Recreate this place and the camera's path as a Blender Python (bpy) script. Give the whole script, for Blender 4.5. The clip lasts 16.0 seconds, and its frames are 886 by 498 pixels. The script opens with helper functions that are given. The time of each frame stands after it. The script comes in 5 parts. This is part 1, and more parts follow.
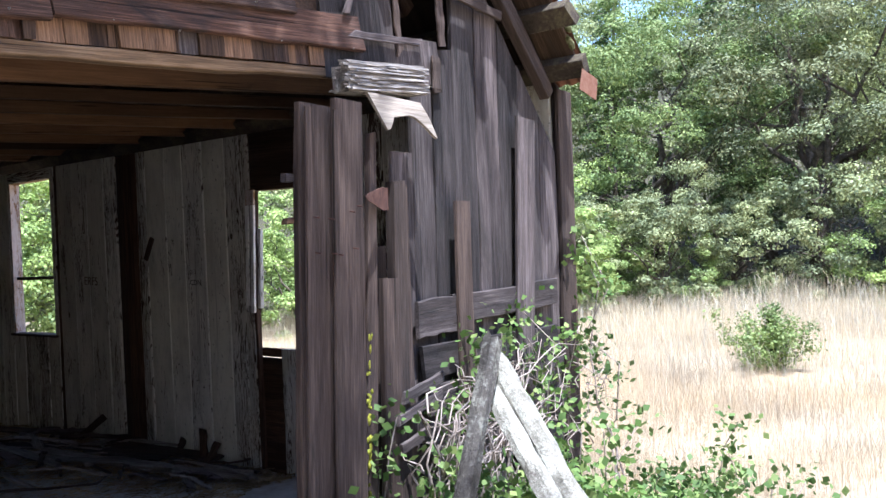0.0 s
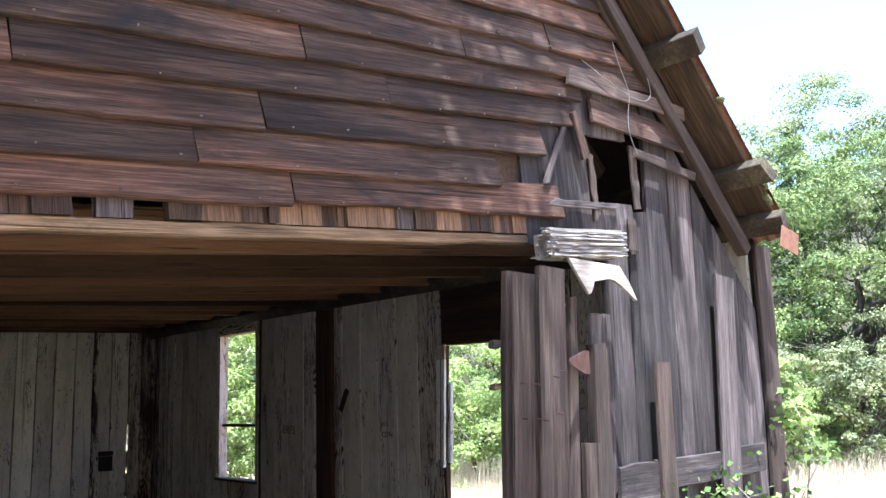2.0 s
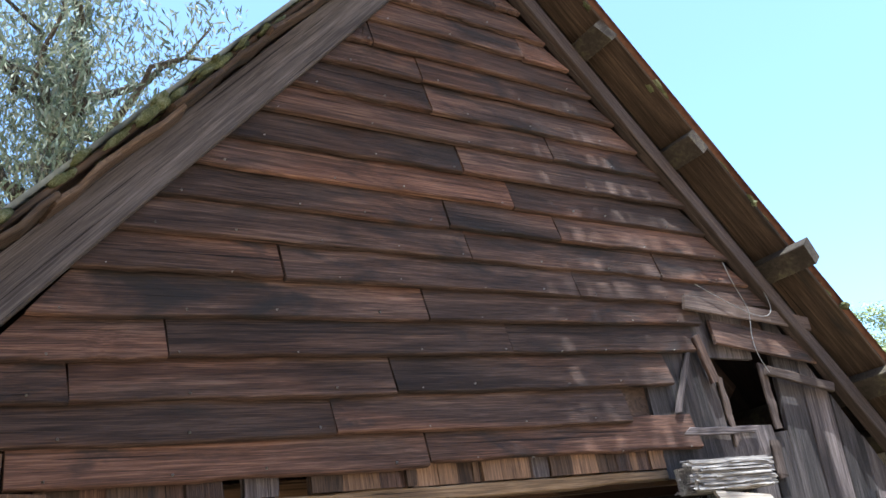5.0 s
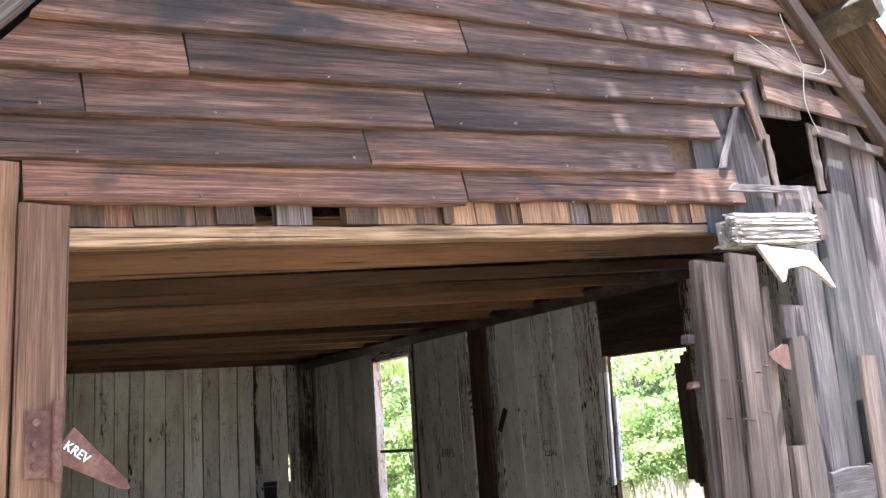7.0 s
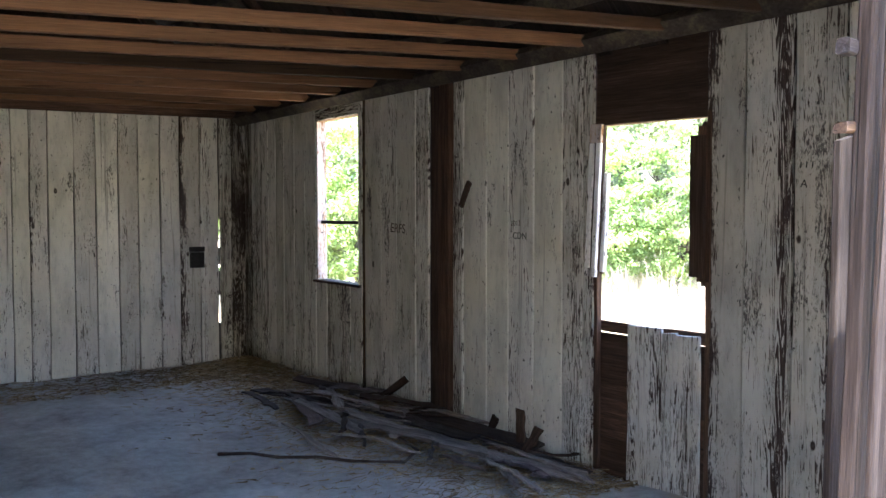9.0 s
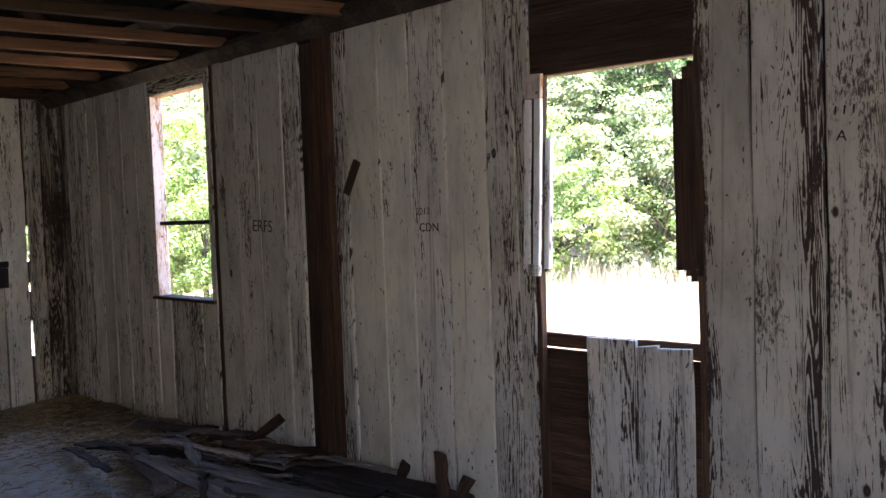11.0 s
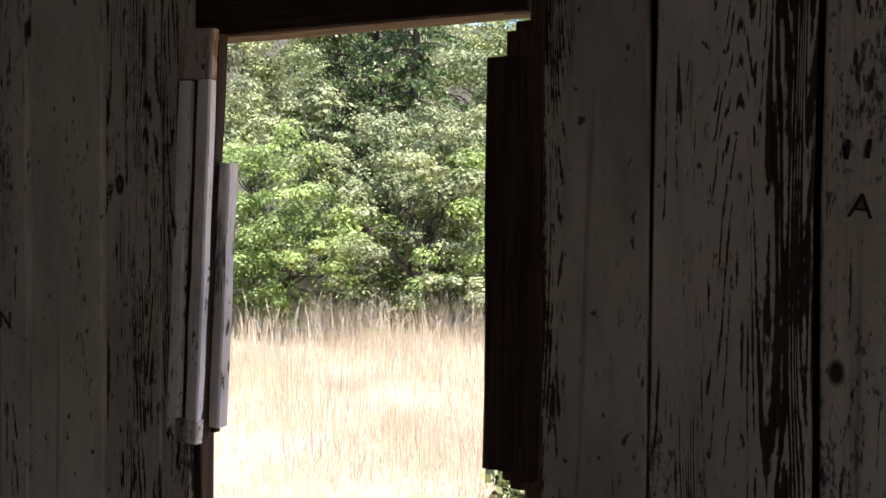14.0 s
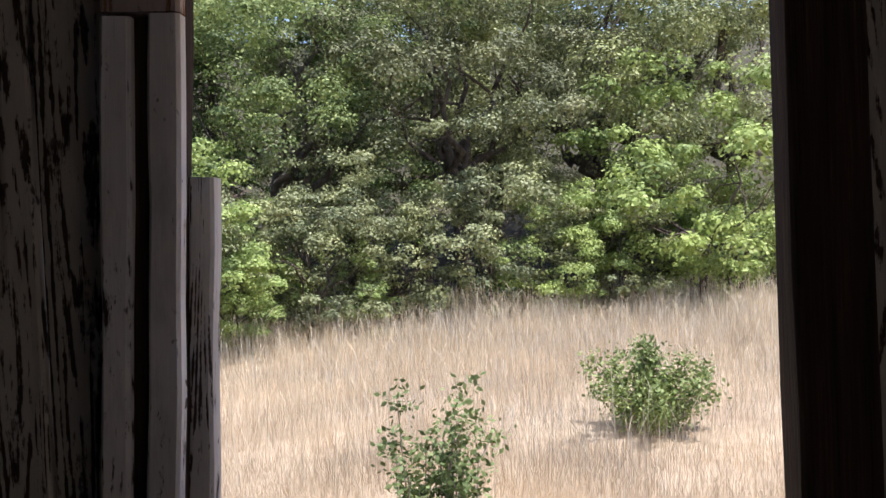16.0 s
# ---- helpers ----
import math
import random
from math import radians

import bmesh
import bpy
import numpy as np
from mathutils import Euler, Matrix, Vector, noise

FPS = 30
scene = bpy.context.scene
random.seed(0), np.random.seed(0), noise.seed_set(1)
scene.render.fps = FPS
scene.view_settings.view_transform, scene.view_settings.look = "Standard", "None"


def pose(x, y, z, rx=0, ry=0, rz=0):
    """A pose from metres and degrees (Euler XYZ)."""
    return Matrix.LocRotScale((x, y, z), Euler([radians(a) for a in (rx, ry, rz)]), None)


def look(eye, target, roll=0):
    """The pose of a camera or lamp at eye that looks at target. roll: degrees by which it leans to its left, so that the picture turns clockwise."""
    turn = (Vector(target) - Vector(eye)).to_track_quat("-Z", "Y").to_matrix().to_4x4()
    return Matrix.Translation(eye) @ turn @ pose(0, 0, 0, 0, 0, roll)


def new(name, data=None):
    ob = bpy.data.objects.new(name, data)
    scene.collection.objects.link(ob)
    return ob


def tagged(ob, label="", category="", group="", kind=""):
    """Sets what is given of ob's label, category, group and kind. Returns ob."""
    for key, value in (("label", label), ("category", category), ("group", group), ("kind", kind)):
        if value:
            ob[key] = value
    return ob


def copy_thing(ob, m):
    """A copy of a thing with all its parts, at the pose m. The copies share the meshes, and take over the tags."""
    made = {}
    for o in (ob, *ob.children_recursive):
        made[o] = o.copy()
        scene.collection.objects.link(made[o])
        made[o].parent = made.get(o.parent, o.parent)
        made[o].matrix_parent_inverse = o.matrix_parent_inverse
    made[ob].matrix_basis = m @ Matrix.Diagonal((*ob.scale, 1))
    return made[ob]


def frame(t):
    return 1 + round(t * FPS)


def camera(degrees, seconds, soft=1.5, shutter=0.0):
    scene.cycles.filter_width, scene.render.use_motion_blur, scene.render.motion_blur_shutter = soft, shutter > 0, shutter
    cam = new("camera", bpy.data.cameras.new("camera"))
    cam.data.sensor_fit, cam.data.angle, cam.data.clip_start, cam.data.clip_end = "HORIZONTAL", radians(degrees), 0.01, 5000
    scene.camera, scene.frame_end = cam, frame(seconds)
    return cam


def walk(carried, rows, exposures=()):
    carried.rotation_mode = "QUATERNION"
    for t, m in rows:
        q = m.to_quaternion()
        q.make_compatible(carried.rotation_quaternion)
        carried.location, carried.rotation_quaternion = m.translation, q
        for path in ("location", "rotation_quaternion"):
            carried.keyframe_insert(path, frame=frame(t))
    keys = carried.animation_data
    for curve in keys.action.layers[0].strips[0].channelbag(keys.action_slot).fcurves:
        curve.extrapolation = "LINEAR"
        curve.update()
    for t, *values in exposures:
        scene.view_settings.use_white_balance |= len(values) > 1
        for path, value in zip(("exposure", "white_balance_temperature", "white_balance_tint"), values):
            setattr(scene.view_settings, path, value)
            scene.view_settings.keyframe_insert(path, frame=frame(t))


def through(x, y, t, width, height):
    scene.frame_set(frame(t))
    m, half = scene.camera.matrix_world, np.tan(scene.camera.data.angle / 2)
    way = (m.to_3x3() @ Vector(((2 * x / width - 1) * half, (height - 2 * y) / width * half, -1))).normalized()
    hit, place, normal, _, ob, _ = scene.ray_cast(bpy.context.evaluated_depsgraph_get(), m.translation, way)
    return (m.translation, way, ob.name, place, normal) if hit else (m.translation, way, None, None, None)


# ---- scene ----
cam = camera(54.6, 16.0)

PATH = [
    (0, (2.322, -4.276, 1.602), (1.14, -2.663, 1.597), -2.6),
    (0.5, (2.322, -4.295, 1.598), (1.013, -2.783, 1.594), -2.1),
    (1, (2.309, -4.323, 1.614), (0.919, -2.885, 1.645), -2.0),
    (1.5, (2.299, -4.355, 1.638), (0.863, -2.971, 1.789), -1.8),
    (2, (2.291, -4.401, 1.674), (0.841, -3.068, 2.019), -1.8),
    (2.5, (2.304, -4.422, 1.697), (0.85, -3.152, 2.218), -2.3),
    (3, (2.321, -4.418, 1.719), (0.865, -3.212, 2.373), -3.6),
    (3.5, (2.327, -4.414, 1.733), (0.862, -3.255, 2.445), -4.5),
    (4, (2.336, -4.428, 1.758), (0.863, -3.342, 2.564), -5.3),
    (4.2, (2.335, -4.434, 1.771), (0.872, -3.37, 2.625), -5.7),
    (6.3, (2.242, -4.557, 1.69), (0.687, -3.527, 2.413), -4.3),
    (6.5, (2.205, -4.54, 1.677), (0.616, -3.493, 2.292), -4.4),
    (7, (2.074, -4.429, 1.617), (0.45, -3.339, 2.037), -4.1),
    (7.5, (1.918, -4.23, 1.586), (0.27, -3.122, 1.82), -3.5),
    (8, (1.63, -4.055, 1.559), (-0.061, -2.987, 1.589), -2.0),
    (8.2, (1.496, -4.007, 1.565), (-0.178, -2.914, 1.547), -1.3),
    (10.3, (0.214, -3.44, 1.478), (-1.231, -2.059, 1.411), -1.1),
    (10.5, (0.062, -3.41, 1.464), (-1.34, -1.986, 1.39), -1.4),
    (11, (-0.176, -3.113, 1.479), (-1.552, -1.665, 1.396), -2.1),
    (11.5, (-0.434, -2.856, 1.503), (-1.597, -1.23, 1.423), -3.7),
    (12, (-0.604, -2.604, 1.522), (-1.64, -0.895, 1.455), -2.9),
    (12.5, (-0.649, -2.231, 1.554), (-1.689, -0.524, 1.494), -2.8),
    (13, (-0.751, -1.965, 1.559), (-1.757, -0.237, 1.527), -3.6),
    (13.5, (-0.993, -1.665, 1.64), (-1.878, 0.129, 1.63), 0.5),
    (14, (-1.212, -1.481, 1.659), (-2.09, 0.316, 1.607), 0.5),
    (14.5, (-1.455, -1.28, 1.712), (-2.339, 0.511, 1.607), -1.2),
    (15, (-1.769, -1.239, 1.673), (-2.356, 0.673, 1.65), -1.9),
    (15.5, (-1.998, -1.136, 1.704), (-2.257, 0.846, 1.642), -1.6),
    (16, (-2.141, -0.976, 1.719), (-2.235, 1.021, 1.68), -2.4),
]
EXPO = ((0, 1.85, 5450, 12), (1.0, 2.3, 5450, 11), (2.0, 2.4, 5450, 9), (3.0, 2.05, 5450, 4), (4.2, 1.75, 5550, 1), (6.3, 2.2, 5650, 10), (7.0, 3.35, 5550, 6), (7.5, 3.65, 5500, 5), (8.0, 4.15, 5350, 3),
        (10.5, 3.8, 5750, 14), (11.0, 3.7, 5750, 14), (12.0, 2.8, 5900, 14), (13.0, 2.35, 6200, 17), (14.0, 1.75, 6200, 18), (14.5, 1.5, 6150, 19), (16, 1.1, 6120, 20))
walk(cam, [(t, look(eye, target, roll)) for t, eye, target, roll in PATH], exposures=EXPO)

# ---- light ----
world = bpy.data.worlds.new("sky")
scene.world = world
world.use_nodes = True
wn = world.node_tree
bg = wn.nodes["Background"]
sky = wn.nodes.new("ShaderNodeTexSky")
sky.sky_type, sky.sun_disc = "NISHITA", False
SUN = Vector((0.26, -0.12, 0.95)).normalized()
sky.sun_elevation = math.asin(SUN.z)
sky.sun_rotation = math.atan2(SUN.x, SUN.y)
wn.links.new(sky.outputs[0], bg.inputs[0])
bg.inputs[1].default_value = 0.15
sun = new("sun", bpy.data.lights.new("sun", "SUN"))
sun.data.energy, sun.data.angle, sun.data.color = 5.0, radians(0.5), (1.0, 0.97, 0.91)
sun.matrix_world = look((0, 0, 20), Vector((0, 0, 20)) - SUN)

# ---- materials ----
def material(name):
    m = bpy.data.materials.new(name)
    m.use_nodes = True
    nt = m.node_tree
    b = nt.nodes["Principled BSDF"]
    return m, nt, b


def node(nt, kind, **values):
    n = nt.nodes.new(kind)
    for k, v in values.items():
        n.inputs[k].default_value = v
    return n


def coords(nt, scale, shift=True):
    """Object coordinates stretched by scale, shifted by each object's random number."""
    tc = nt.nodes.new("ShaderNodeTexCoord")
    mp = nt.nodes.new("ShaderNodeMapping")
    mp.inputs["Scale"].default_value = scale
    nt.links.new(tc.outputs["Object"], mp.inputs["Vector"])
    if shift:
        info = nt.nodes.new("ShaderNodeObjectInfo")
        mul = node(nt, "ShaderNodeVectorMath")
        mul.operation = "MULTIPLY"
        mul.inputs[1].default_value = (37.0, 91.0, 53.0)
        nt.links.new(info.outputs["Random"], mul.inputs[0])
        nt.links.new(mul.outputs[0], mp.inputs["Location"])
    return mp.outputs[0]


def ramp(nt, fac, *stops):
    r = nt.nodes.new("ShaderNodeValToRGB")
    e = r.color_ramp.elements
    while len(e) < len(stops):
        e.new(0.5)
    for el, (p, c) in zip(e, stops):
        el.position = p
        el.color = (*c, 1) if len(c) == 3 else c
    nt.links.new(fac, r.inputs[0])
    return r.outputs[0]


def noise_tex(nt, vec, scale, detail=4.0, rough=0.6, dist=0.0):
    n = node(nt, "ShaderNodeTexNoise", Scale=scale, Detail=detail, Roughness=rough, Distortion=dist)
    nt.links.new(vec, n.inputs["Vector"])
    return n.outputs["Fac"]


def mix(nt, fac, a, b, blend="MIX"):
    m = nt.nodes.new("ShaderNodeMix")
    m.data_type, m.blend_type = "RGBA", blend
    for sock, v in ((m.inputs[0], fac), (m.inputs[6], a), (m.inputs[7], b)):
        if isinstance(v, (int, float)):
            sock.default_value = v
        elif isinstance(v, tuple):
            sock.default_value = (*v, 1)
        else:
            nt.links.new(v, sock)
    return m.outputs[2]


def math_node(nt, op, a, b=0.0):
    m = nt.nodes.new("ShaderNodeMath")
    m.operation = op
    for sock, v in ((m.inputs[0], a), (m.inputs[1], b)):
        if isinstance(v, (int, float)):
            sock.default_value = v
        else:
            nt.links.new(v, sock)
    return m.outputs[0]


def bump(nt, b, height, strength, distance):
    n = node(nt, "ShaderNodeBump", Strength=strength, Distance=distance)
    nt.links.new(height, n.inputs["Height"])
    nt.links.new(n.outputs[0], b.inputs["Normal"])


def wood(name, dark, mid, light, stain=(0.02, 0.018, 0.016), stain_at=0.62, vary=0.35, rough=0.85, relief=0.6, sw=lambda a, c, d: (a, c, d), islands=False, patchy=0.38, redden=False):
    """Bare weathered timber: grain along the local x axis, stains, and a tone of its own for each plank."""
    m, nt, b = material(name)
    v = coords(nt, sw(1.5, 46.0, 46.0))
    fine = noise_tex(nt, v, 1.6, 6.0, 0.75, 0.3)
    hair = noise_tex(nt, coords(nt, sw(7.0, 300.0, 300.0)), 1.0, 4.0, 0.6, 0.2)
    fine = math_node(nt, "ADD", math_node(nt, "MULTIPLY", fine, 0.56), math_node(nt, "MULTIPLY", hair, 0.44))
    broad = noise_tex(nt, coords(nt, sw(0.8, 6.0, 6.0)), 1.0, 4.0, 0.6, 1.0)
    col = ramp(nt, fine, (0.37, dark), (0.5, mid), (0.63, light))
    tone = ramp(nt, broad, (0.36, (1 - patchy, 0.98 - patchy, 0.98 - patchy)), (0.64, (0.9 + patchy, 0.87 + patchy, 0.83 + patchy)))
    col = mix(nt, 1.0, col, tone, "MULTIPLY")
    if redden:
        hue = noise_tex(nt, coords(nt, sw(0.7, 3.0, 3.0)), 1.0, 4.0, 0.6, 0.6)
        col = mix(nt, 1.0, col, ramp(nt, hue, (0.36, (0.84, 0.90, 0.96)), (0.5, (1.0, 1.0, 1.0)), (0.64, (1.24, 1.06, 0.94))), "MULTIPLY")
    info = nt.nodes.new("ShaderNodeObjectInfo")
    geo = nt.nodes.new("ShaderNodeNewGeometry")
    each = ramp(nt, geo.outputs["Random Per Island"] if islands else info.outputs["Random"], (0.0, (1 - vary,) * 3), (0.5, (1.0, 0.97, 0.94)), (1.0, (1 + vary, 1 + vary * 0.9, 1 + vary * 0.85)))
    col = mix(nt, 1.0, col, each, "MULTIPLY")
    blot = noise_tex(nt, coords(nt, sw(1.1, 3.0, 3.0)), 1.5, 5.0, 0.65, 0.8)
    col = mix(nt, ramp(nt, blot, (stain_at, (0, 0, 0)), (stain_at + 0.12, (0.8, 0.8, 0.8))), col, stain)
    cracks = noise_tex(nt, coords(nt, sw(0.8, 85.0, 30.0)), 1.3, 3.0, 0.5, 0.3)
    crack = ramp(nt, cracks, (0.31, (0, 0, 0)), (0.35, (1, 1, 1)))
    col = mix(nt, 1.0, col, mix(nt, crack, (0.25, 0.24, 0.22), (1.0, 1.0, 1.0)), "MULTIPLY")
    nt.links.new(col, b.inputs["Base Color"])
    b.inputs["Roughness"].default_value = rough
    b.inputs["Specular IOR Level"].default_value = 0.25
    h = math_node(nt, "MULTIPLY", fine, crack)
    bump(nt, b, h, relief, 0.006)
    return m


def painted_wood(name, paint=(0.56, 0.53, 0.465), wear=0.566, bare=(0.062, 0.039, 0.032), band=None, grain=0.07, drips=0.61, mould_at=0.562):
    """Old whitewash on boards: peeled along the rings of the wood, with knots, runs and specks of mildew."""
    m, nt, b = material(name)
    fine = noise_tex(nt, coords(nt, (3.0, 60.0, 60.0)), 1.5, 5.0, 0.7, 0.6)
    patch = noise_tex(nt, coords(nt, (1.1, 8.0, 8.0)), 1.2, 6.0, 0.7, 0.5)
    speck = noise_tex(nt, coords(nt, (22.0, 60.0, 60.0)), 1.2, 6.0, 0.75)
    # nested arches of the growth rings
    arch = noise_tex(nt, coords(nt, (0.7, 11.0, 1.0)), 1.0, 1.6, 0.45, 0.25)
    rings = math_node(nt, "SINE", math_node(nt, "MULTIPLY", arch, 190.0))
    rings = math_node(nt, "ADD", rings, math_node(nt, "MULTIPLY", math_node(nt, "SUBTRACT", fine, 0.5), 4.5))
    g = math_node(nt, "ADD", math_node(nt, "MULTIPLY", fine, 0.16), math_node(nt, "MULTIPLY", patch, 0.44))
    g = math_node(nt, "ADD", g, math_node(nt, "MULTIPLY", speck, 0.30))
    g = math_node(nt, "ADD", g, math_node(nt, "MULTIPLY", rings, grain * 0.5))
    g = math_node(nt, "ADD", g, 0.05)
    if band:
        # a worn stripe along one edge of the board
        tc = nt.nodes.new("ShaderNodeTexCoord")
        sep = nt.nodes.new("ShaderNodeSeparateXYZ")
        nt.links.new(tc.outputs["Object"], sep.inputs[0])
        sway = noise_tex(nt, coords(nt, (2.2, 0.0, 0.0)), 1.5, 4.0, 0.65)
        yy = math_node(nt, "ADD", sep.outputs["Y"], math_node(nt, "MULTIPLY", math_node(nt, "SUBTRACT", sway, 0.5), 0.16))
        away = math_node(nt, "ABSOLUTE", math_node(nt, "SUBTRACT", yy, band[0]))
        g = math_node(nt, "ADD", g, math_node(nt, "MULTIPLY", math_node(nt, "MAXIMUM", math_node(nt, "SUBTRACT", 1.0, math_node(nt, "DIVIDE", away, band[1])), 0.0), band[2]))
    worn = ramp(nt, g, (wear, (0, 0, 0)), (wear + 0.03, (1, 1, 1)))
    tint = noise_tex(nt, coords(nt, (1.5, 4.0, 4.0)), 1.3, 5.0, 0.6)
    col = ramp(nt, tint, (0.3, tuple(c * 0.72 for c in paint)), (0.5, paint), (0.72, tuple(min(0.8, c * 1.12) for c in paint)))
    scuff = noise_tex(nt, coords(nt, (9.0, 34.0, 34.0)), 1.0, 5.0, 0.7)
    col = mix(nt, ramp(nt, scuff, (0.52, (0, 0, 0)), (0.7, (0.45, 0.45, 0.45))), col, tuple(c * 0.5 for c in paint))
    timber = ramp(nt, fine, (0.35, tuple(c * 0.35 for c in bare)), (0.6, bare), (0.75, tuple(c * 1.5 for c in bare)))
    col = mix(nt, worn, col, timber)
    info = nt.nodes.new("ShaderNodeObjectInfo")
    col = mix(nt, 1.0, col, ramp(nt, info.outputs["Random"], (0, (0.80, 0.78, 0.74)), (1, (1.1, 1.1, 1.1))), "MULTIPLY")
    # rust-brown runs
    drip = noise_tex(nt, coords(nt, (0.45, 15.0, 15.0)), 1.2, 4.0, 0.6, 0.5)
    col = mix(nt, ramp(nt, drip, (drips, (0, 0, 0)), (drips + 0.13, (0.75, 0.75, 0.75))), col, tuple(c * 0.7 for c in bare))
    dots = noise_tex(nt, coords(nt, (26.0, 40.0, 40.0)), 1.0, 2.0, 0.5)
    col = mix(nt, ramp(nt, dots, (0.70, (0, 0, 0)), (0.73, (0.85, 0.85, 0.85))), col, (0.03, 0.022, 0.018))
    # patches of black mildew, broken up into specks
    mould = noise_tex(nt, coords(nt, (1.0, 4.5, 4.5)), 1.3, 5.0, 0.7, 0.4)
    grit = noise_tex(nt, coords(nt, (30.0, 90.0, 90.0)), 1.0, 5.0, 0.75)
    film = math_node(nt, "ADD", math_node(nt, "MULTIPLY", mould, 0.55), math_node(nt, "MULTIPLY", grit, 0.45))
    col = mix(nt, ramp(nt, film, (mould_at, (0, 0, 0)), (mould_at + 0.025, (0.75, 0.75, 0.75)), (mould_at + 0.07, (0.95, 0.95, 0.95))), col, (0.04, 0.03, 0.03))
    # knots with a pale eye
    vor = node(nt, "ShaderNodeTexVoronoi", Scale=1.0)
    nt.links.new(coords(nt, (1.9, 3.4, 1.0)), vor.inputs["Vector"])
    knot = ramp(nt, vor.outputs["Distance"], (0.015, (0.75, 0.75, 0.75)), (0.03, (1, 1, 1)), (0.042, (1, 1, 1)), (0.058, (0, 0, 0)))
    col = mix(nt, knot, col, (0.035, 0.022, 0.015))
    nt.links.new(col, b.inputs["Base Color"])
    b.inputs["Roughness"].default_value = 0.8
    b.inputs["Specular IOR Level"].default_value = 0.25
    bump(nt, b, math_node(nt, "SUBTRACT", math_node(nt, "MULTIPLY", fine, 0.5), math_node(nt, "MULTIPLY", worn, 0.5)), 0.6, 0.005)
    return m


def mottled(name, a, b_col, c, scale=3.0, rough=0.9, metal=0.0, relief=0.4, distance=0.01, shift=True):
    m, nt, b = material(name)
    v = coords(nt, (1, 1, 1), shift)
    n1 = noise_tex(nt, v, scale, 8.0, 0.65, 0.4)
    n2 = noise_tex(nt, v, scale * 9.0, 6.0, 0.7)
    col = ramp(nt, math_node(nt, "ADD", math_node(nt, "MULTIPLY", n1, 0.6), math_node(nt, "MULTIPLY", n2, 0.4)), (0.35, a), (0.5, b_col), (0.65, c))
    nt.links.new(col, b.inputs["Base Color"])
    b.inputs["Roughness"].default_value, b.inputs["Metallic"].default_value = rough, metal
    b.inputs["Specular IOR Level"].default_value = 0.3
    bump(nt, b, n2, relief, distance)
    return m


def leaf_material(name, a, b_col, c, rough=0.6, through=0.27):
    """Leaves: a tone for each leaf, and light that passes through."""
    m, nt, b = material(name)
    geo = nt.nodes.new("ShaderNodeNewGeometry")
    col = ramp(nt, geo.outputs["Random Per Island"], (0.0, a), (0.5, b_col), (1.0, c))
    big = noise_tex(nt, coords(nt, (1, 1, 1)), 0.9, 3.0, 0.5)
    col = mix(nt, 1.0, col, ramp(nt, big, (0.35, (0.86, 0.9, 0.94)), (0.65, (1.5, 1.45, 1.3))), "MULTIPLY")
    nt.links.new(col, b.inputs["Base Color"])
    b.inputs["Roughness"].default_value = rough
    b.inputs["Specular IOR Level"].default_value = 0.22
    tr = nt.nodes.new("ShaderNodeBsdfTranslucent")
    nt.links.new(col, tr.inputs["Color"])
    ms = nt.nodes.new("ShaderNodeMixShader")
    ms.inputs[0].default_value = through
    nt.links.new(b.outputs[0], ms.inputs[1])
    nt.links.new(tr.outputs[0], ms.inputs[2])
    nt.links.new(ms.outputs[0], nt.nodes["Material Output"].inputs["Surface"])
    return m


M_CLAP = wood("weathered_redwood", (0.018, 0.0105, 0.008), (0.055, 0.032, 0.024), (0.128, 0.080, 0.060), relief=1.0, stain=(0.016, 0.014, 0.014), stain_at=0.545, patchy=0.5, vary=0.42, redden=True)
M_GREY = wood("grey_barn_board", (0.024, 0.019, 0.019), (0.054, 0.044, 0.044), (0.108, 0.095, 0.096), stain_at=0.56, vary=0.5, relief=0.8, patchy=0.62)
M_PANEL = wood("brown_barn_board", (0.026, 0.018, 0.0155), (0.055, 0.039, 0.033), (0.095, 0.071, 0.061), vary=0.3, stain_at=0.6, relief=0.8)
M_BEAM = wood("brown_timber", (0.05, 0.028, 0.017), (0.125, 0.074, 0.045), (0.21, 0.13, 0.082), vary=0.3)
M_DARK = wood("dark_timber", (0.018, 0.011, 0.008), (0.045, 0.027, 0.018), (0.085, 0.055, 0.038), vary=0.25)
M_SILVER = wood("silvered_timber", (0.042, 0.038, 0.036), (0.18, 0.168, 0.16), (0.36, 0.343, 0.33), stain_at=0.7, relief=1.0)
M_PALE = wood("pale_timber", (0.07, 0.044, 0.025), (0.175, 0.115, 0.066), (0.30, 0.21, 0.13), stain_at=0.57)
M_PAINT = painted_wood("whitewashed_boards")
M_PAINTCLEAN = painted_wood("sound_whitewash", paint=(0.60, 0.57, 0.48), wear=0.60, drips=0.65, mould_at=0.585)
M_PAINTWORN = painted_wood("worn_whitewash", wear=0.52, grain=0.09, drips=0.56)
M_TRIM = painted_wood("painted_trim", paint=(0.72, 0.70, 0.68), wear=0.57)
M_RUST = mottled("rusty_iron", (0.035, 0.016, 0.012), (0.085, 0.04, 0.030), (0.15, 0.085, 0.065), 9.0, 0.8, 0.3, 0.5, 0.002)
M_DIRT = mottled("dusty_floor", (0.22, 0.195, 0.175), (0.37, 0.34, 0.31), (0.50, 0.47, 0.435), 1.3, 0.95, 0.0, 0.6, 0.02, False)
M_FIELD = mottled("dry_field", (0.23, 0.17, 0.11), (0.33, 0.26, 0.175), (0.44, 0.36, 0.26), 0.8, 0.95, 0.0, 0.8, 0.05, False)
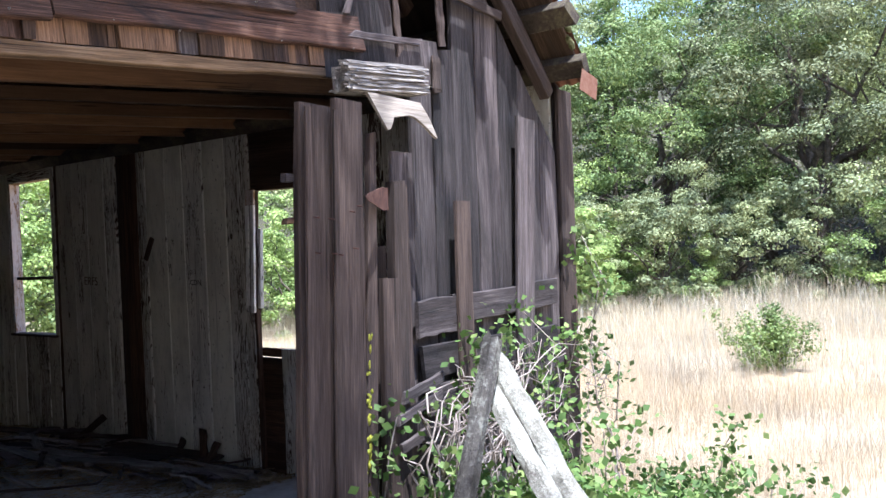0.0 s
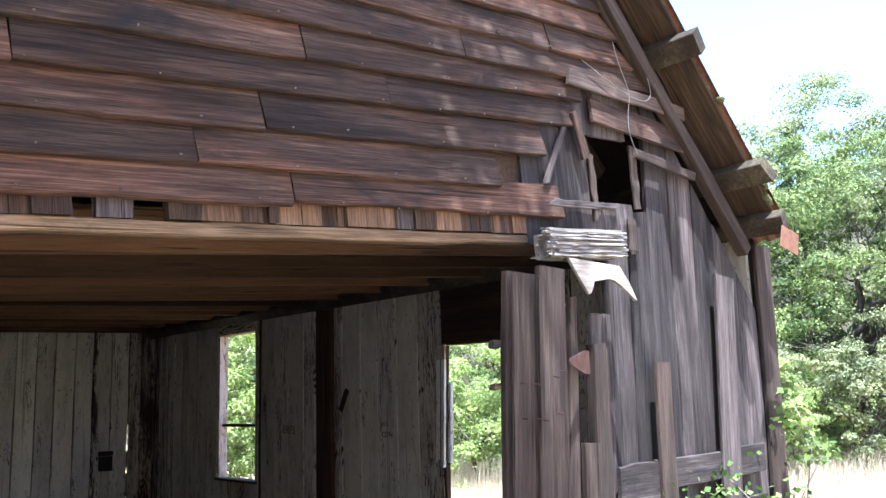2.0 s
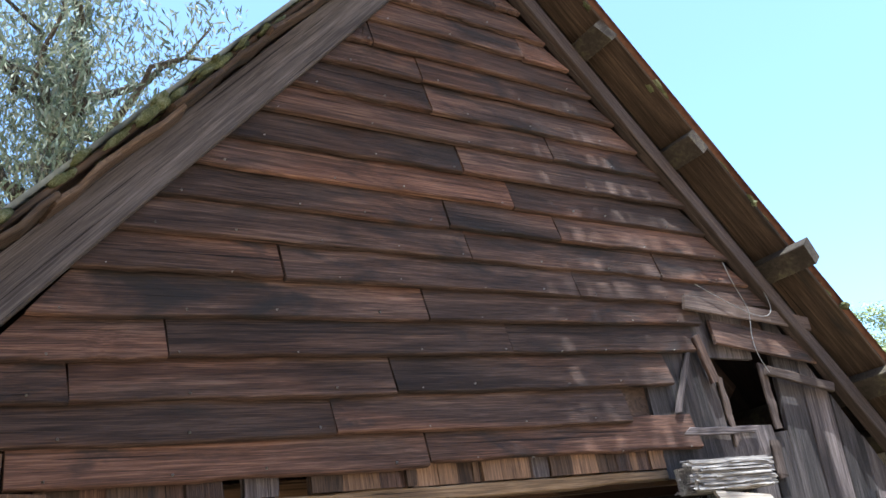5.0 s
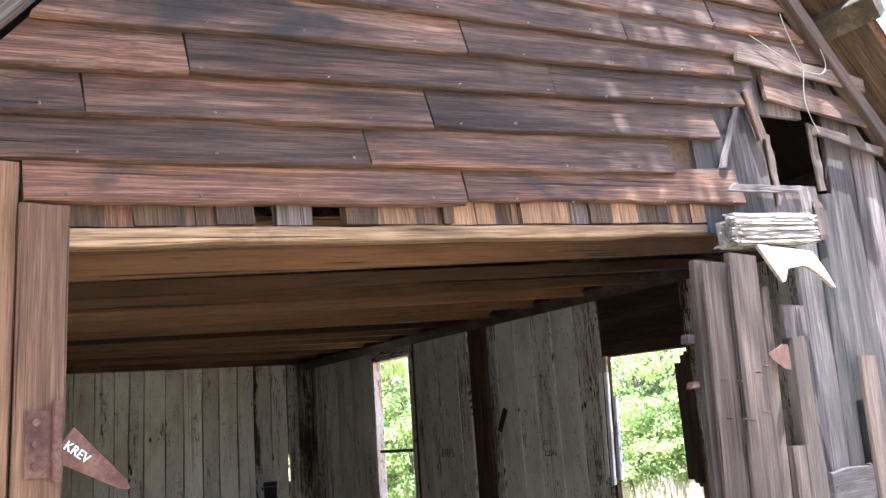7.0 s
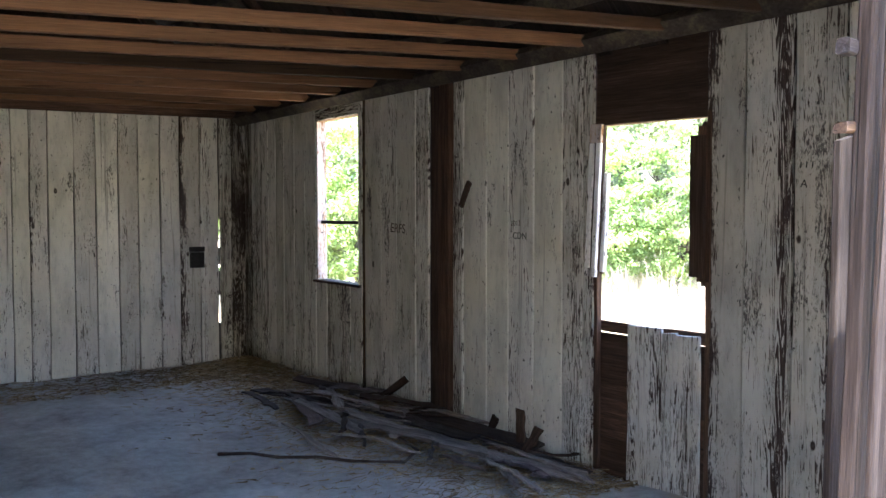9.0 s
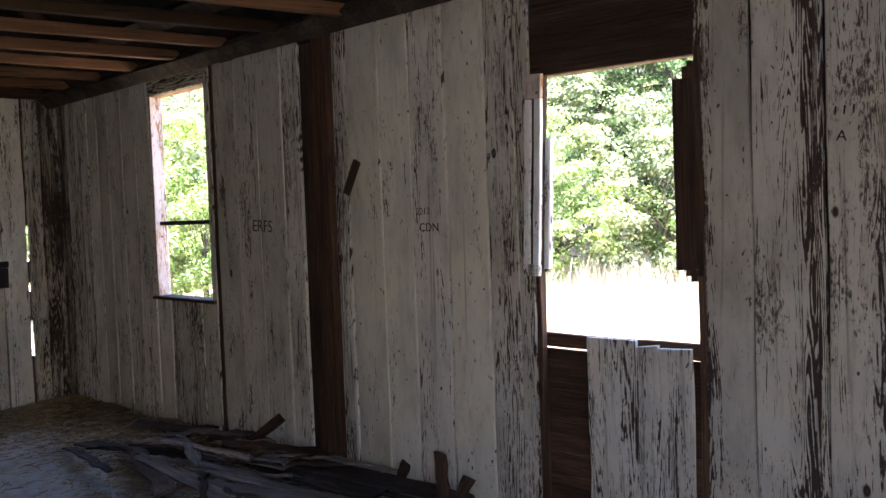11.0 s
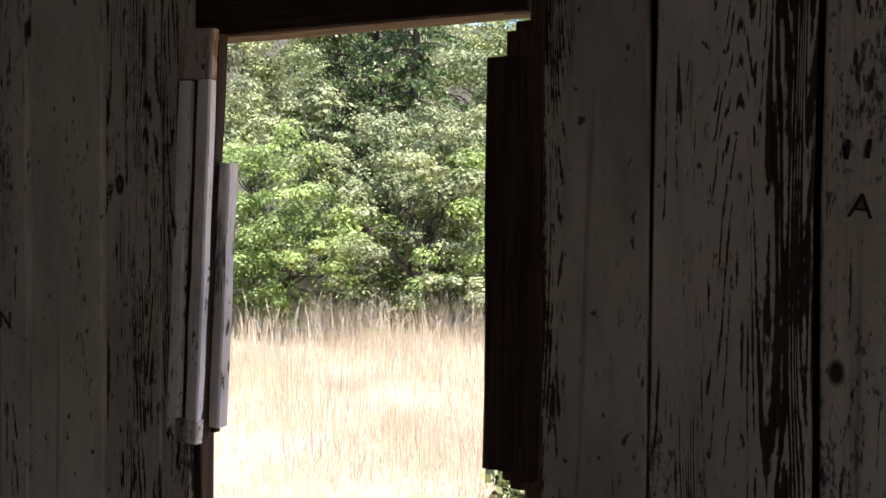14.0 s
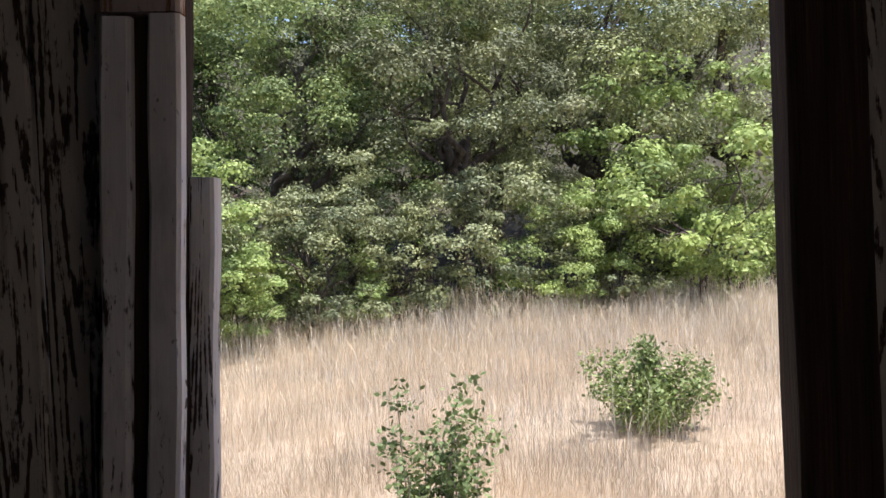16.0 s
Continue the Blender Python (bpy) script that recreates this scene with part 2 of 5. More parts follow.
M_LICHEN = mottled("lichened_timber", (0.08, 0.068, 0.056), (0.23, 0.215, 0.18), (0.50, 0.50, 0.43), 14.0, 0.95, 0.0, 0.9, 0.008)
M_BARK = mottled("bark", (0.03, 0.024, 0.018), (0.09, 0.072, 0.055), (0.18, 0.15, 0.12), 6.0, 0.95, 0.0, 1.0, 0.03)
# grey-green leaves in a darker copy, the oaks' shade painted in
M_OAKSHADE = leaf_material("shaded_oak_leaves", (0.075, 0.088, 0.042), (0.118, 0.132, 0.066), (0.19, 0.202, 0.115), through=0.22)
M_OAK = leaf_material("oak_leaves", (0.085, 0.122, 0.04), (0.135, 0.182, 0.06), (0.22, 0.265, 0.105), through=0.25)
M_FIR = leaf_material("conifer_needles", (0.045, 0.075, 0.025), (0.075, 0.118, 0.038), (0.13, 0.185, 0.07), through=0.15)
M_BRIGHT = leaf_material("bright_leaves", (0.15, 0.21, 0.06), (0.225, 0.295, 0.095), (0.32, 0.39, 0.16), through=0.36)
M_OLIVE = leaf_material("grey_green_leaves", (0.115, 0.138, 0.062), (0.18, 0.203, 0.098), (0.28, 0.30, 0.165), through=0.25)
M_STRAW = leaf_material("dry_grass", (0.255, 0.18, 0.118), (0.41, 0.33, 0.232), (0.565, 0.495, 0.385), 0.7, 0.3)
M_MOSS = mottled("dry_moss", (0.05, 0.05, 0.018), (0.15, 0.155, 0.06), (0.36, 0.36, 0.22), 22.0, 0.95, 0.0, 1.0, 0.02)
M_OATS = leaf_material("oat_heads", (0.37, 0.305, 0.22), (0.50, 0.44, 0.34), (0.60, 0.555, 0.46), 0.7, 0.42)
M_TWIG = mottled("dead_twigs", (0.12, 0.09, 0.07), (0.26, 0.21, 0.18), (0.40, 0.34, 0.30), 8.0, 0.9)


M_STAINED = painted_wood("stained_whitewash", paint=(0.40, 0.36, 0.30), wear=0.47, bare=(0.05, 0.035, 0.025), drips=0.5)
M_LICHENPOST = mottled("lichened_post", (0.035, 0.03, 0.026), (0.085, 0.075, 0.066), (0.33, 0.33, 0.28), 7.0, 0.95, 0.0, 1.0, 0.01)
# leaf litter, darkened further to stand for shade pockets under the trees
M_DUFF = mottled("shaded_leaf_litter", (0.022, 0.019, 0.011), (0.042, 0.037, 0.02), (0.07, 0.062, 0.033), 0.9, 0.95, 0.0, 0.8, 0.05, False)
M_SCRAP = wood("bleached_scrap", (0.07, 0.06, 0.055), (0.20, 0.175, 0.16), (0.34, 0.31, 0.29), stain_at=0.68)
M_DECK = wood("roof_deck", (0.026, 0.0165, 0.0105), (0.068, 0.044, 0.029), (0.125, 0.084, 0.055), stain_at=0.58)
M_PAINTSTREAK = painted_wood("streaked_whitewash", wear=0.585, band=(0.045, 0.075, 0.17), grain=0.16)
M_PAINTSTREAK2 = painted_wood("grained_whitewash", wear=0.585, band=(0.06, 0.07, 0.09), grain=0.12)
M_PAINTEDGE = painted_wood("edge_worn_whitewash", wear=0.57, band=(0.2, 0.09, 0.13), grain=0.06)
M_BEAMDARK = wood("dark_brown_timber", (0.022, 0.013, 0.009), (0.065, 0.036, 0.022), (0.12, 0.07, 0.045), vary=0.2)
M_POST = wood("brown_post", (0.055, 0.030, 0.018), (0.105, 0.059, 0.035), (0.165, 0.10, 0.062), vary=0.15)
M_RAKE = wood("grey_rake_board", (0.045, 0.037, 0.035), (0.092, 0.076, 0.071), (0.155, 0.133, 0.125), stain_at=0.62, vary=0.1)
M_TORN = wood("torn_pale_board", (0.10, 0.082, 0.067), (0.20, 0.176, 0.152), (0.30, 0.27, 0.24), stain_at=0.72, vary=0.05)
M_JOIST = wood("joist_timber", (0.066, 0.036, 0.018), (0.09, 0.050, 0.026), (0.118, 0.068, 0.037), vary=0.8, patchy=0.25, sw=lambda a, c, d: (c, a, d), islands=True)
M_TRIMWOOD = painted_wood("half_painted_jamb", paint=(0.5, 0.42, 0.38), wear=0.52, bare=(0.28, 0.15, 0.07))
M_MOSSY = mottled("mossy_timber", (0.018, 0.013, 0.009), (0.046, 0.034, 0.025), (0.105, 0.088, 0.05), 6.0, 0.95, 0.0, 0.8, 0.01)
M_RUSTSHEET = mottled("rusted_sheet", (0.09, 0.035, 0.02), (0.17, 0.075, 0.045), (0.24, 0.13, 0.09), 3.0, 0.75, 0.2, 0.3, 0.004)
M_GALV = mottled("dull_sheet", (0.10, 0.11, 0.10), (0.20, 0.21, 0.19), (0.30, 0.30, 0.28), 3.0, 0.7, 0.3, 0.3, 0.004)
M_WHITE = mottled("white_chalk", (0.6, 0.6, 0.6), (0.72, 0.72, 0.72), (0.8, 0.8, 0.8), 30.0)
M_BLACK = mottled("black_scrawl", (0.012, 0.011, 0.010), (0.02, 0.018, 0.016), (0.035, 0.03, 0.028), 30.0)
M_WIRE = mottled("dull_wire", (0.12, 0.11, 0.11), (0.22, 0.21, 0.2), (0.32, 0.3, 0.3), 30.0, 0.5, 0.6)
# near-black deck timber: the loft's shade is put into its colour
M_LOFT = wood("shaded_loft", (0.006, 0.004, 0.003), (0.014, 0.009, 0.006), (0.026, 0.018, 0.013), vary=0.2)
# brighter, yellower oak leaves: strong sunlight is put into the colour
M_SUNLITLEAF = leaf_material("sunlit_leaves", (0.15, 0.178, 0.072), (0.215, 0.243, 0.108), (0.31, 0.335, 0.17))
M_GUM = leaf_material("gum_leaves", (0.07, 0.09, 0.06), (0.12, 0.14, 0.10), (0.20, 0.20, 0.15))
M_BRAMBLE = leaf_material("bramble_leaves", (0.045, 0.08, 0.02), (0.08, 0.132, 0.036), (0.16, 0.20, 0.07))
M_STRAWDIM = leaf_material("old_straw", (0.135, 0.093, 0.05), (0.22, 0.16, 0.093), (0.32, 0.245, 0.15), 0.9, 0.1)


# ---- helpers of this scene ----
rng = random.Random(7)


def mesh_of(name, verts, faces, mat, smooth=False):
    me = bpy.data.meshes.new(name)
    me.from_pydata(verts, [], faces)
    me.materials.append(mat)
    if smooth:
        me.shade_smooth()
    return me


def part(name, me, parent=None, label="", m=None):
    """Links a mesh as one object, under a thing or a part."""
    ob = new(name, me)
    if parent is not None:
        ob.parent = parent
    if m is not None:
        ob.matrix_basis = m
    if label:
        ob["label"] = label
    return ob


def empty(name, label, category, group="", kind="", m=None):
    ob = new(name)
    ob.empty_display_size = 0.1
    if m is not None:
        ob.matrix_basis = m
    return tagged(ob, label, category, group, kind)


def axes(origin, along, across):
    """A pose whose x runs along, y across, z out of the face."""
    x = Vector(along).normalized()
    z = x.cross(Vector(across)).normalized()
    y = z.cross(x)
    return Matrix(((x.x, y.x, z.x, origin[0]), (x.y, y.y, z.y, origin[1]), (x.z, y.z, z.z, origin[2]), (0, 0, 0, 1)))


def plank_mesh(name, length, width, thick, mat, seed=0, rough=0.006, ragged=0.0, segs=5, bow=0.0, taper=0.0, cut0=0.0, cut1=0.0):
    """A plank from the origin along x, width along y (0..width), thickness along z (0..thick), with uneven edges and worn ends."""
    r = random.Random(seed)
    verts, faces = [], []
    for i in range(segs + 1):
        f = i / segs
        x = length * f
        lo, hi = r.uniform(-rough, rough) * 0.5, width + r.uniform(-rough, rough) * 0.5 - taper * f
        dz = bow * math.sin(math.pi * f) + r.uniform(-rough, rough) * 0.25
        ends = [0.0] * 4
        if i in (0, segs) and ragged:
            ends = [r.uniform(-ragged, ragged) for _ in range(4)]
        c = min(abs(thick) * 0.25, 0.004)
        e = math.copysign(c, thick)
        ring = ((lo, e), (lo + c, 0), (hi - c, 0), (hi, e), (hi, thick - e), (hi - c, thick), (lo + c, thick), (lo, thick - e))
        for k, (y, z) in enumerate(ring):
            e = ends[0] if k in (0, 1, 6, 7) else ends[1]
            e += (cut0 * (1 - f) + cut1 * f) * (y / width)
            verts.append((x + e, y, z + dz))
    n = 8
    for i in range(segs):
        for k in range(n):
            a, b = i * n + k, i * n + (k + 1) % n
            faces.append((a, a + n, b + n, b))
    faces.append(tuple(range(n)))
    faces.append(tuple(segs * n + k for k in reversed(range(n))))
    return mesh_of(name, verts, [tuple(reversed(f)) for f in faces], mat)


def plank(name, parent, origin, along, across, length, width, thick, mat, seed=None, label="", **kw):
    seed = rng.randrange(10 ** 6) if seed is None else seed
    return part(name, plank_mesh(name, length, width, thick, mat, seed, **kw), parent, label, axes(origin, along, across))


# ---- the front's own axes: the old barn has settled, so its sills and rows run up to one side ----
TILT = radians(4.6)


def front(u, w, x=0.0):
    """A place on the front from metres along the header (u, from the post) and above its lower edge (w)."""
    return Vector((x, -4.12 + u * math.cos(TILT) - w * math.sin(TILT), 2.10 + u * math.sin(TILT) + w * math.cos(TILT)))


FU = Vector((0, math.cos(TILT), math.sin(TILT)))
FW = Vector((0, -math.sin(TILT), math.cos(TILT)))

# ---- ground ----
def ground():
    verts, faces = [], []
    xs = sorted(set([-600, -250, -120, -60] + [-40 + 1.5 * i for i in range(54)] + [60, 120, 250, 600]))
    for x in xs:
        for y in xs:
            far = max(0.0, math.hypot(x + 3, y - 2) - 22.0)
            z = -0.12 + 0.05 * noise.noise((x * 0.2, y * 0.2, 0)) + min(far * 0.42, 26.0)
            if -9.5 < x < 1.5 and -7 < y < 1.5:
                z = -0.14
            verts.append((x, y, z))
    n = len(xs)
    for i in range(n - 1):
        for j in range(n - 1):
            a = i * n + j
            faces.append((a, a + n, a + n + 1, a + 1))
    me = mesh_of("ground", verts, faces, M_FIELD, True)
    # beyond the field's edge: litter with the trees' shade in its colour
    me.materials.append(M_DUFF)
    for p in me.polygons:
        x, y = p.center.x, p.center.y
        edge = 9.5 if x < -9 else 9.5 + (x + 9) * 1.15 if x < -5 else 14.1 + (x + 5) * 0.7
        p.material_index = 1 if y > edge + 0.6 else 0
    return tagged(part("ground", me), "dry straw-coloured field rising to wooded slopes", "ground", kind="structure")


ground()


def floor():
    verts, faces = [], []
    nx, ny = 90, 60
    for i in range(nx + 1):
        for j in range(ny + 1):
            x, y = -7.66 + 7.76 * i / nx, -4.62 + 4.62 * j / ny
            z = 0.0 + 0.03 * noise.noise((x * 0.9, y * 0.9, 3)) + 0.012 * noise.noise((x * 5, y * 5, 3))
            z += 0.05 * max(0.0, 1 + y / 0.9) * (0.5 + 0.5 * noise.noise((x * 2, 0, 8)))
            if i == nx:
                z = -0.16
            verts.append((x, y, z))
    for i in range(nx):
        for j in range(ny):
            a = i * (ny + 1) + j
            faces.append((a, a + ny + 1, a + ny + 2, a + 1))
    return tagged(part("floor", mesh_of("floor", verts, faces, M_DIRT, True)), "bare grey-brown dirt floor covered with dust", "floor", kind="structure")


floor()

# ---- side wall with the window and the half-blocked doorway ----
WIN = (-6.04, -5.27, 0.95, 2.40)
DOOR = (-2.55, -1.79, 0.91, 2.08)
TOPZ = 2.58
wall_side = empty("wall_side", "whitewashed plank wall with peeling paint and dark stains", "wall", kind="structure")


def side_board(x0, x1, z0, z1, mat=None, y=0.0, rag=0.004, name="plank", thick=0.026):
    """A standing board whose inner face is at y."""
    return plank(name, wall_side, (x1, y, z0), (0, 0, 1), (-1, 0, 0), z1 - z0, x1 - x0 - 0.009, -thick, mat or M_PAINT, ragged=rag, rough=0.009, segs=6)


SEAMS = (-7.66, -7.48, -7.27, -7.08, -6.9, -6.72, -6.5, -6.28, -6.06)
for a, b in zip(SEAMS, SEAMS[1:]):
    side_board(a, b, -0.05, TOPZ, M_STAINED if a < -7.6 else M_PAINTWORN if a < -7.2 else None, y=rng.uniform(-0.006, 0.006))
SEAMS = (-6.06, -5.86, -5.62, -5.44, -5.25)
for a, b in zip(SEAMS, SEAMS[1:]):
    side_board(a, b, -0.05, WIN[2] - 0.02, M_PAINTWORN if a > -5.9 and a < -5.6 else None, y=rng.uniform(-0.006, 0.006))
side_board(-6.06, -5.25, WIN[3] + 0.03, TOPZ - 0.02, M_PAINTWORN)
for a, b, m in ((-5.245, -5.2, M_DARK), (-5.2, -4.94, None), (-4.94, -4.70, None), (-4.70, -4.44, None), (-4.44, -4.27, M_PAINTWORN), (-3.96, -3.84, M_PAINTWORN), (-3.84, -3.58, M_PAINTCLEAN),
                (-3.58, -3.35, M_PAINTCLEAN), (-3.35, -3.10, None), (-3.10, -2.84, M_PAINTCLEAN), (-2.84, -2.66, M_PAINTWORN), (-2.66, -2.57, M_PAINTWORN), (-1.775, -1.545, M_PAINTEDGE),
                (-1.545, -1.28, M_PAINTSTREAK), (-1.28, -1.02, M_PAINTSTREAK2), (-1.02, -0.78, None), (-0.78, -0.53, None), (-0.53, -0.28, None), (-0.28, -0.03, None)):
    side_board(a, b, -0.05, TOPZ, m, y=rng.uniform(-0.006, 0.006))
# outer siding, with the openings left free
for z0, z1, x0, x1 in ((-0.15, 2.6, -7.7, WIN[0]), (-0.15, WIN[2] - 0.03, WIN[0], WIN[1]), (WIN[3] + 0.02, 2.6, WIN[0], WIN[1]),
                       (-0.15, 2.6, WIN[1], DOOR[0] - 0.06), (-0.15, 2.6, DOOR[1] + 0.025, 0.0)):
    plank("siding", wall_side, (x0, 0.06, z0), (0, 0, 1), (1, 0, 0), z1 - z0, x1 - x0, 0.03, M_GREY, segs=1)
# post let into the wall
side_board(-4.27, -4.10, -0.05, TOPZ, M_DARK, y=0.03)
side_board(-4.10, -3.97, -0.05, TOPZ, M_BEAMDARK, y=-0.035, name="post", thick=0.06)
plank("brace", wall_side, (-3.87, -0.02, 1.62), (0.45, 0, 0.8), (1, 0, -0.4), 0.2, 0.05, 0.02, M_DARK)
# lintel over the doorway
plank("lintel", wall_side, (DOOR[0] - 0.03, 0.03, DOOR[3]), (1, 0, -0.02), (0, 0, 1), 0.8, 0.46, -0.03, M_DARK, segs=4)
plank("lintel", wall_side, (DOOR[0] - 0.03, 0.035, DOOR[3] - 0.002), (1, 0, -0.02), (0, 1, 0), 0.8, 0.06, 0.025, M_PALE, segs=4)
# top plate
plank("top_plate", wall_side, (-7.66, -0.03, 2.585), (1, 0, 0), (0, 1, 0), 7.6, 0.14, 0.07, M_DARK)
# jambs
plank("jamb", wall_side, (DOOR[0] - 0.005, -0.005, 0.0), (0, 0, 1), (0, 1, 0), 2.09, 0.045, -0.026, M_BEAMDARK)
plank("jamb", wall_side, (DOOR[1] + 0.03, -0.01, 0.0), (0, 0, 1), (0, 1, 0), 2.09, 0.1, -0.026, M_BEAM)

# boards that block the lower half of the doorway
door_block = empty("boarded_doorway", "half-height boards closing a doorway, whitewashed and split", "boarding")
for a, b, top in ((-2.30, -2.055, 0.915), (-2.055, -1.945, 0.905), (-1.945, -1.80, 0.9)):
    plank("plank", door_block, (b, 0.0, -0.03), (0, 0, 1), (-1, 0, 0), top + 0.03, b - a - 0.004, -0.024, M_PAINTWORN, ragged=0.012, rough=0.01)
for z0, h in ((-0.05, 0.27), (0.215, 0.24), (0.45, 0.21), (0.655, 0.19), (0.852, 0.065)):
    plank("rail", door_block, (-2.64, 0.052, z0), (1, 0, 0), (0, 0, 1), 0.85, h, -0.022, M_BEAMDARK, ragged=0.004)

# painted strips left on the jambs
trim_l = empty("window_trim", "peeling white strips of trim nailed to a doorway jamb", "trim")
LEAN = (0.05, 0, 1)


def trim_piece(name, x, z0, z1, width, y, thick, mat, rough=0.004):
    """A leaning piece whose foot has its inner edge at x."""
    return plank(name, trim_l, (x, y, z0), LEAN, (-1, 0, 0), z1 - z0, width, -thick, mat, rough=rough, segs=7)


trim_piece("foot", -2.496, 1.183, 1.234, 0.089, -0.06, 0.024, M_TRIM)
trim_piece("stile", -2.549, 1.235, 1.968, 0.034, -0.06, 0.024, M_TRIM)
trim_piece("stile", -2.494, 1.235, 1.968, 0.036, -0.06, 0.024, M_TRIM)
trim_piece("slot_back", -2.522, 1.235, 1.968, 0.036, -0.046, 0.008, M_DARK, 0.002)
trim_piece("head", -2.457, 1.969, 2.075, 0.089, -0.06, 0.024, M_TRIMWOOD)
trim_piece("spacer", -2.50, 1.19, 2.07, 0.075, -0.035, 0.034, M_DARK)
trim_piece("back_board", -2.488, 1.20, 1.785, 0.06, -0.008, 0.02, M_DARK, 0.003)
trim_piece("edge_strip", -2.472, 1.213, 1.793, 0.03, -0.018, 0.034, M_TRIM)
# right-hand trim lies in shadow: dark timber colours stand in for it
trim_r = empty("window_trim", "layered strips of trim nailed to a doorway jamb, darkened for shadow", "trim")
plank("board", trim_r, (-1.735, -0.07, 1.225), (0, 0, 1), (-1, 0, 0), 0.735, 0.085, -0.03, M_DARK, rough=0.004)
plank("board", trim_r, (-1.735, -0.04, 1.20), (0, 0, 1), (-1, 0, 0), 0.81, 0.06, -0.034, M_BEAMDARK, rough=0.004)
plank("board", trim_r, (-1.76, -0.006, 1.175), (0, 0, 1), (-1, 0, 0), 0.86, 0.03, -0.08, M_DARK, rough=0.004)

# ---- window ----
window = empty("window_1", "bare wooden window frame, glass gone, one crossbar", "window", kind="structure")
plank("jamb", window, (WIN[0], -0.004, WIN[2]), (0, 0, 1), (0, 1, 0), WIN[3] - WIN[2], 0.1, -0.022, M_TRIMWOOD, segs=4)
plank("jamb", window, (WIN[1], -0.004, WIN[2]), (0, 0, 1), (0, 1, 0), WIN[3] - WIN[2], 0.1, 0.022, M_TRIMWOOD, segs=4)
plank("head", window, (WIN[0], -0.004, WIN[3]), (1, 0, 0), (0, 1, 0), 0.77, 0.1, 0.022, M_PALE, segs=4)
plank("sill", window, (WIN[0] - 0.02, -0.03, WIN[2] - 0.022), (1, 0, 0), (0, 1, 0), 0.83, 0.14, 0.024, M_DARK, segs=4)
plank("crossbar", window, (WIN[0] - 0.01, 0.03, 1.465), (1, 0, 0), (0, 0, 1), 0.77, 0.03, -0.03, M_DARK, segs=3)
plank("casing", window, (WIN[1] + 0.045, -0.012, WIN[2] - 0.1), (0, 0, 1), (-1, 0, 0), 1.62, 0.05, -0.018, M_PAINTWORN, segs=4)
plank("casing", window, (WIN[0] + 0.0, -0.012, WIN[3] + 0.002), (1, 0, 0), (0, 0, 1), 0.82, 0.1, -0.016, M_PAINTWORN, segs=4)

# ---- back wall and the wall never seen ----
wall_back = empty("wall_back", "whitewashed plank wall stained with dark streaks", "wall", kind="structure")
y = 0.0
k = 0
while y > -4.6:
    w = (0.16, 0.15, 0.2, 0.21, 0.2, 0.22, 0.19, 0.21, 0.2, 0.23)[k % 10]
    gap = 0.022 if k == 1 else 0.009
    plank("plank", wall_back, (-7.66 + rng.uniform(-0.004, 0.004), y, -0.05), (0, 0, 1), (0, -1, 0), 2.62, w - gap, 0.026, M_STAINED if k == 0 else M_PAINTWORN if k in (1, 15) else M_PAINTEDGE if k in (3, 10, 14) else M_PAINTCLEAN if k % 2 else M_PAINT, rough=0.009, segs=6)
    y -= w
    k += 1
for z0, z1, y0, y1 in ((-0.1, 2.6, 0.09, -0.24), (-0.1, 0.4, -0.24, -0.335), (0.7, 0.95, -0.24, -0.335), (1.02, 1.2, -0.24, -0.335), (1.5, 2.6, -0.24, -0.335), (-0.1, 2.6, -0.335, -4.62)):
    plank("siding", wall_back, (-7.72, y0, z0), (0, 0, 1), (0, -1, 0), z1 - z0, y0 - y1, 0.03, M_GREY, segs=1)
plank("top_plate", wall_back, (-7.62, -4.6, 2.46), (0, 1, 0.022), (-1, 0, 0), 4.6, 0.09, 0.1, M_BEAMDARK)
gable_pts = [(-0.62, -0.12), (4.22, -0.35), (4.22, 0.0), (1.83, 2.62), (-0.62, 0.12)]
part("gable", mesh_of("gable", [tuple(front(u, w + 0.0, -7.70)) for u, w in gable_pts] + [tuple(front(u, w, -7.67)) for u, w in gable_pts],
     [(0, 1, 2, 3, 4), (9, 8, 7, 6, 5)] + [(i, i + 5, (i + 1) % 5 + 5, (i + 1) % 5) for i in range(5)], M_DARK), wall_back)
wall_left = empty("wall_left", "plain weathered board wall of the barn", "wall", kind="structure")
for k in range(31):
    plank("plank", wall_left, (-7.69 + 0.248 * k, -4.64, -0.1), (0, 0, 1), (1, 0, 0), 2.42, 0.246, 0.026, M_GREY, segs=2)

# ---- front gable ----
wall_front = empty("wall_front", "weathered barn gable of brown clapboards and grey vertical planks", "wall", kind="structure")
RIDGE_U, RIDGE_W = 1.83, 2.46


def rake_l(w):
    return 0.025 + (w - 0.605) / 1.066


def rake_r(w):
    return 2.048 + (2.10 - w) / 1.163


# lower edge of each row at mid wall, and how much it climbs along the wall
ROWS = ((0.088, 0.0), (0.206, 0.010), (0.338, 0.026), (0.460, 0.034), (0.588, 0.034), (0.708, 0.020), (0.836, 0.012), (0.958, 0.010), (1.082, 0.012), (1.205, 0.018), (1.335, 0.020), (1.470, 0.016),
        (1.605, 0.012), (1.73, 0.01), (1.86, 0.01), (1.99, 0.01), (2.12, 0.01), (2.25, 0.01), (2.38, 0.01))
JOINTS = ((1.18,), (0.855,), (0.10, 1.092), (0.36, 1.61), (1.26,), (0.732, 2.01), (1.495, 2.54), (1.42, 1.975), (1.76,), (1.535,), (2.04,), (1.43,), (1.41,), (1.2,), (2.0,), (1.6,), (1.9,), (1.8,))


def row_w(k, u):
    w, climb = ROWS[k]
    return w + climb * (u - 1.3)


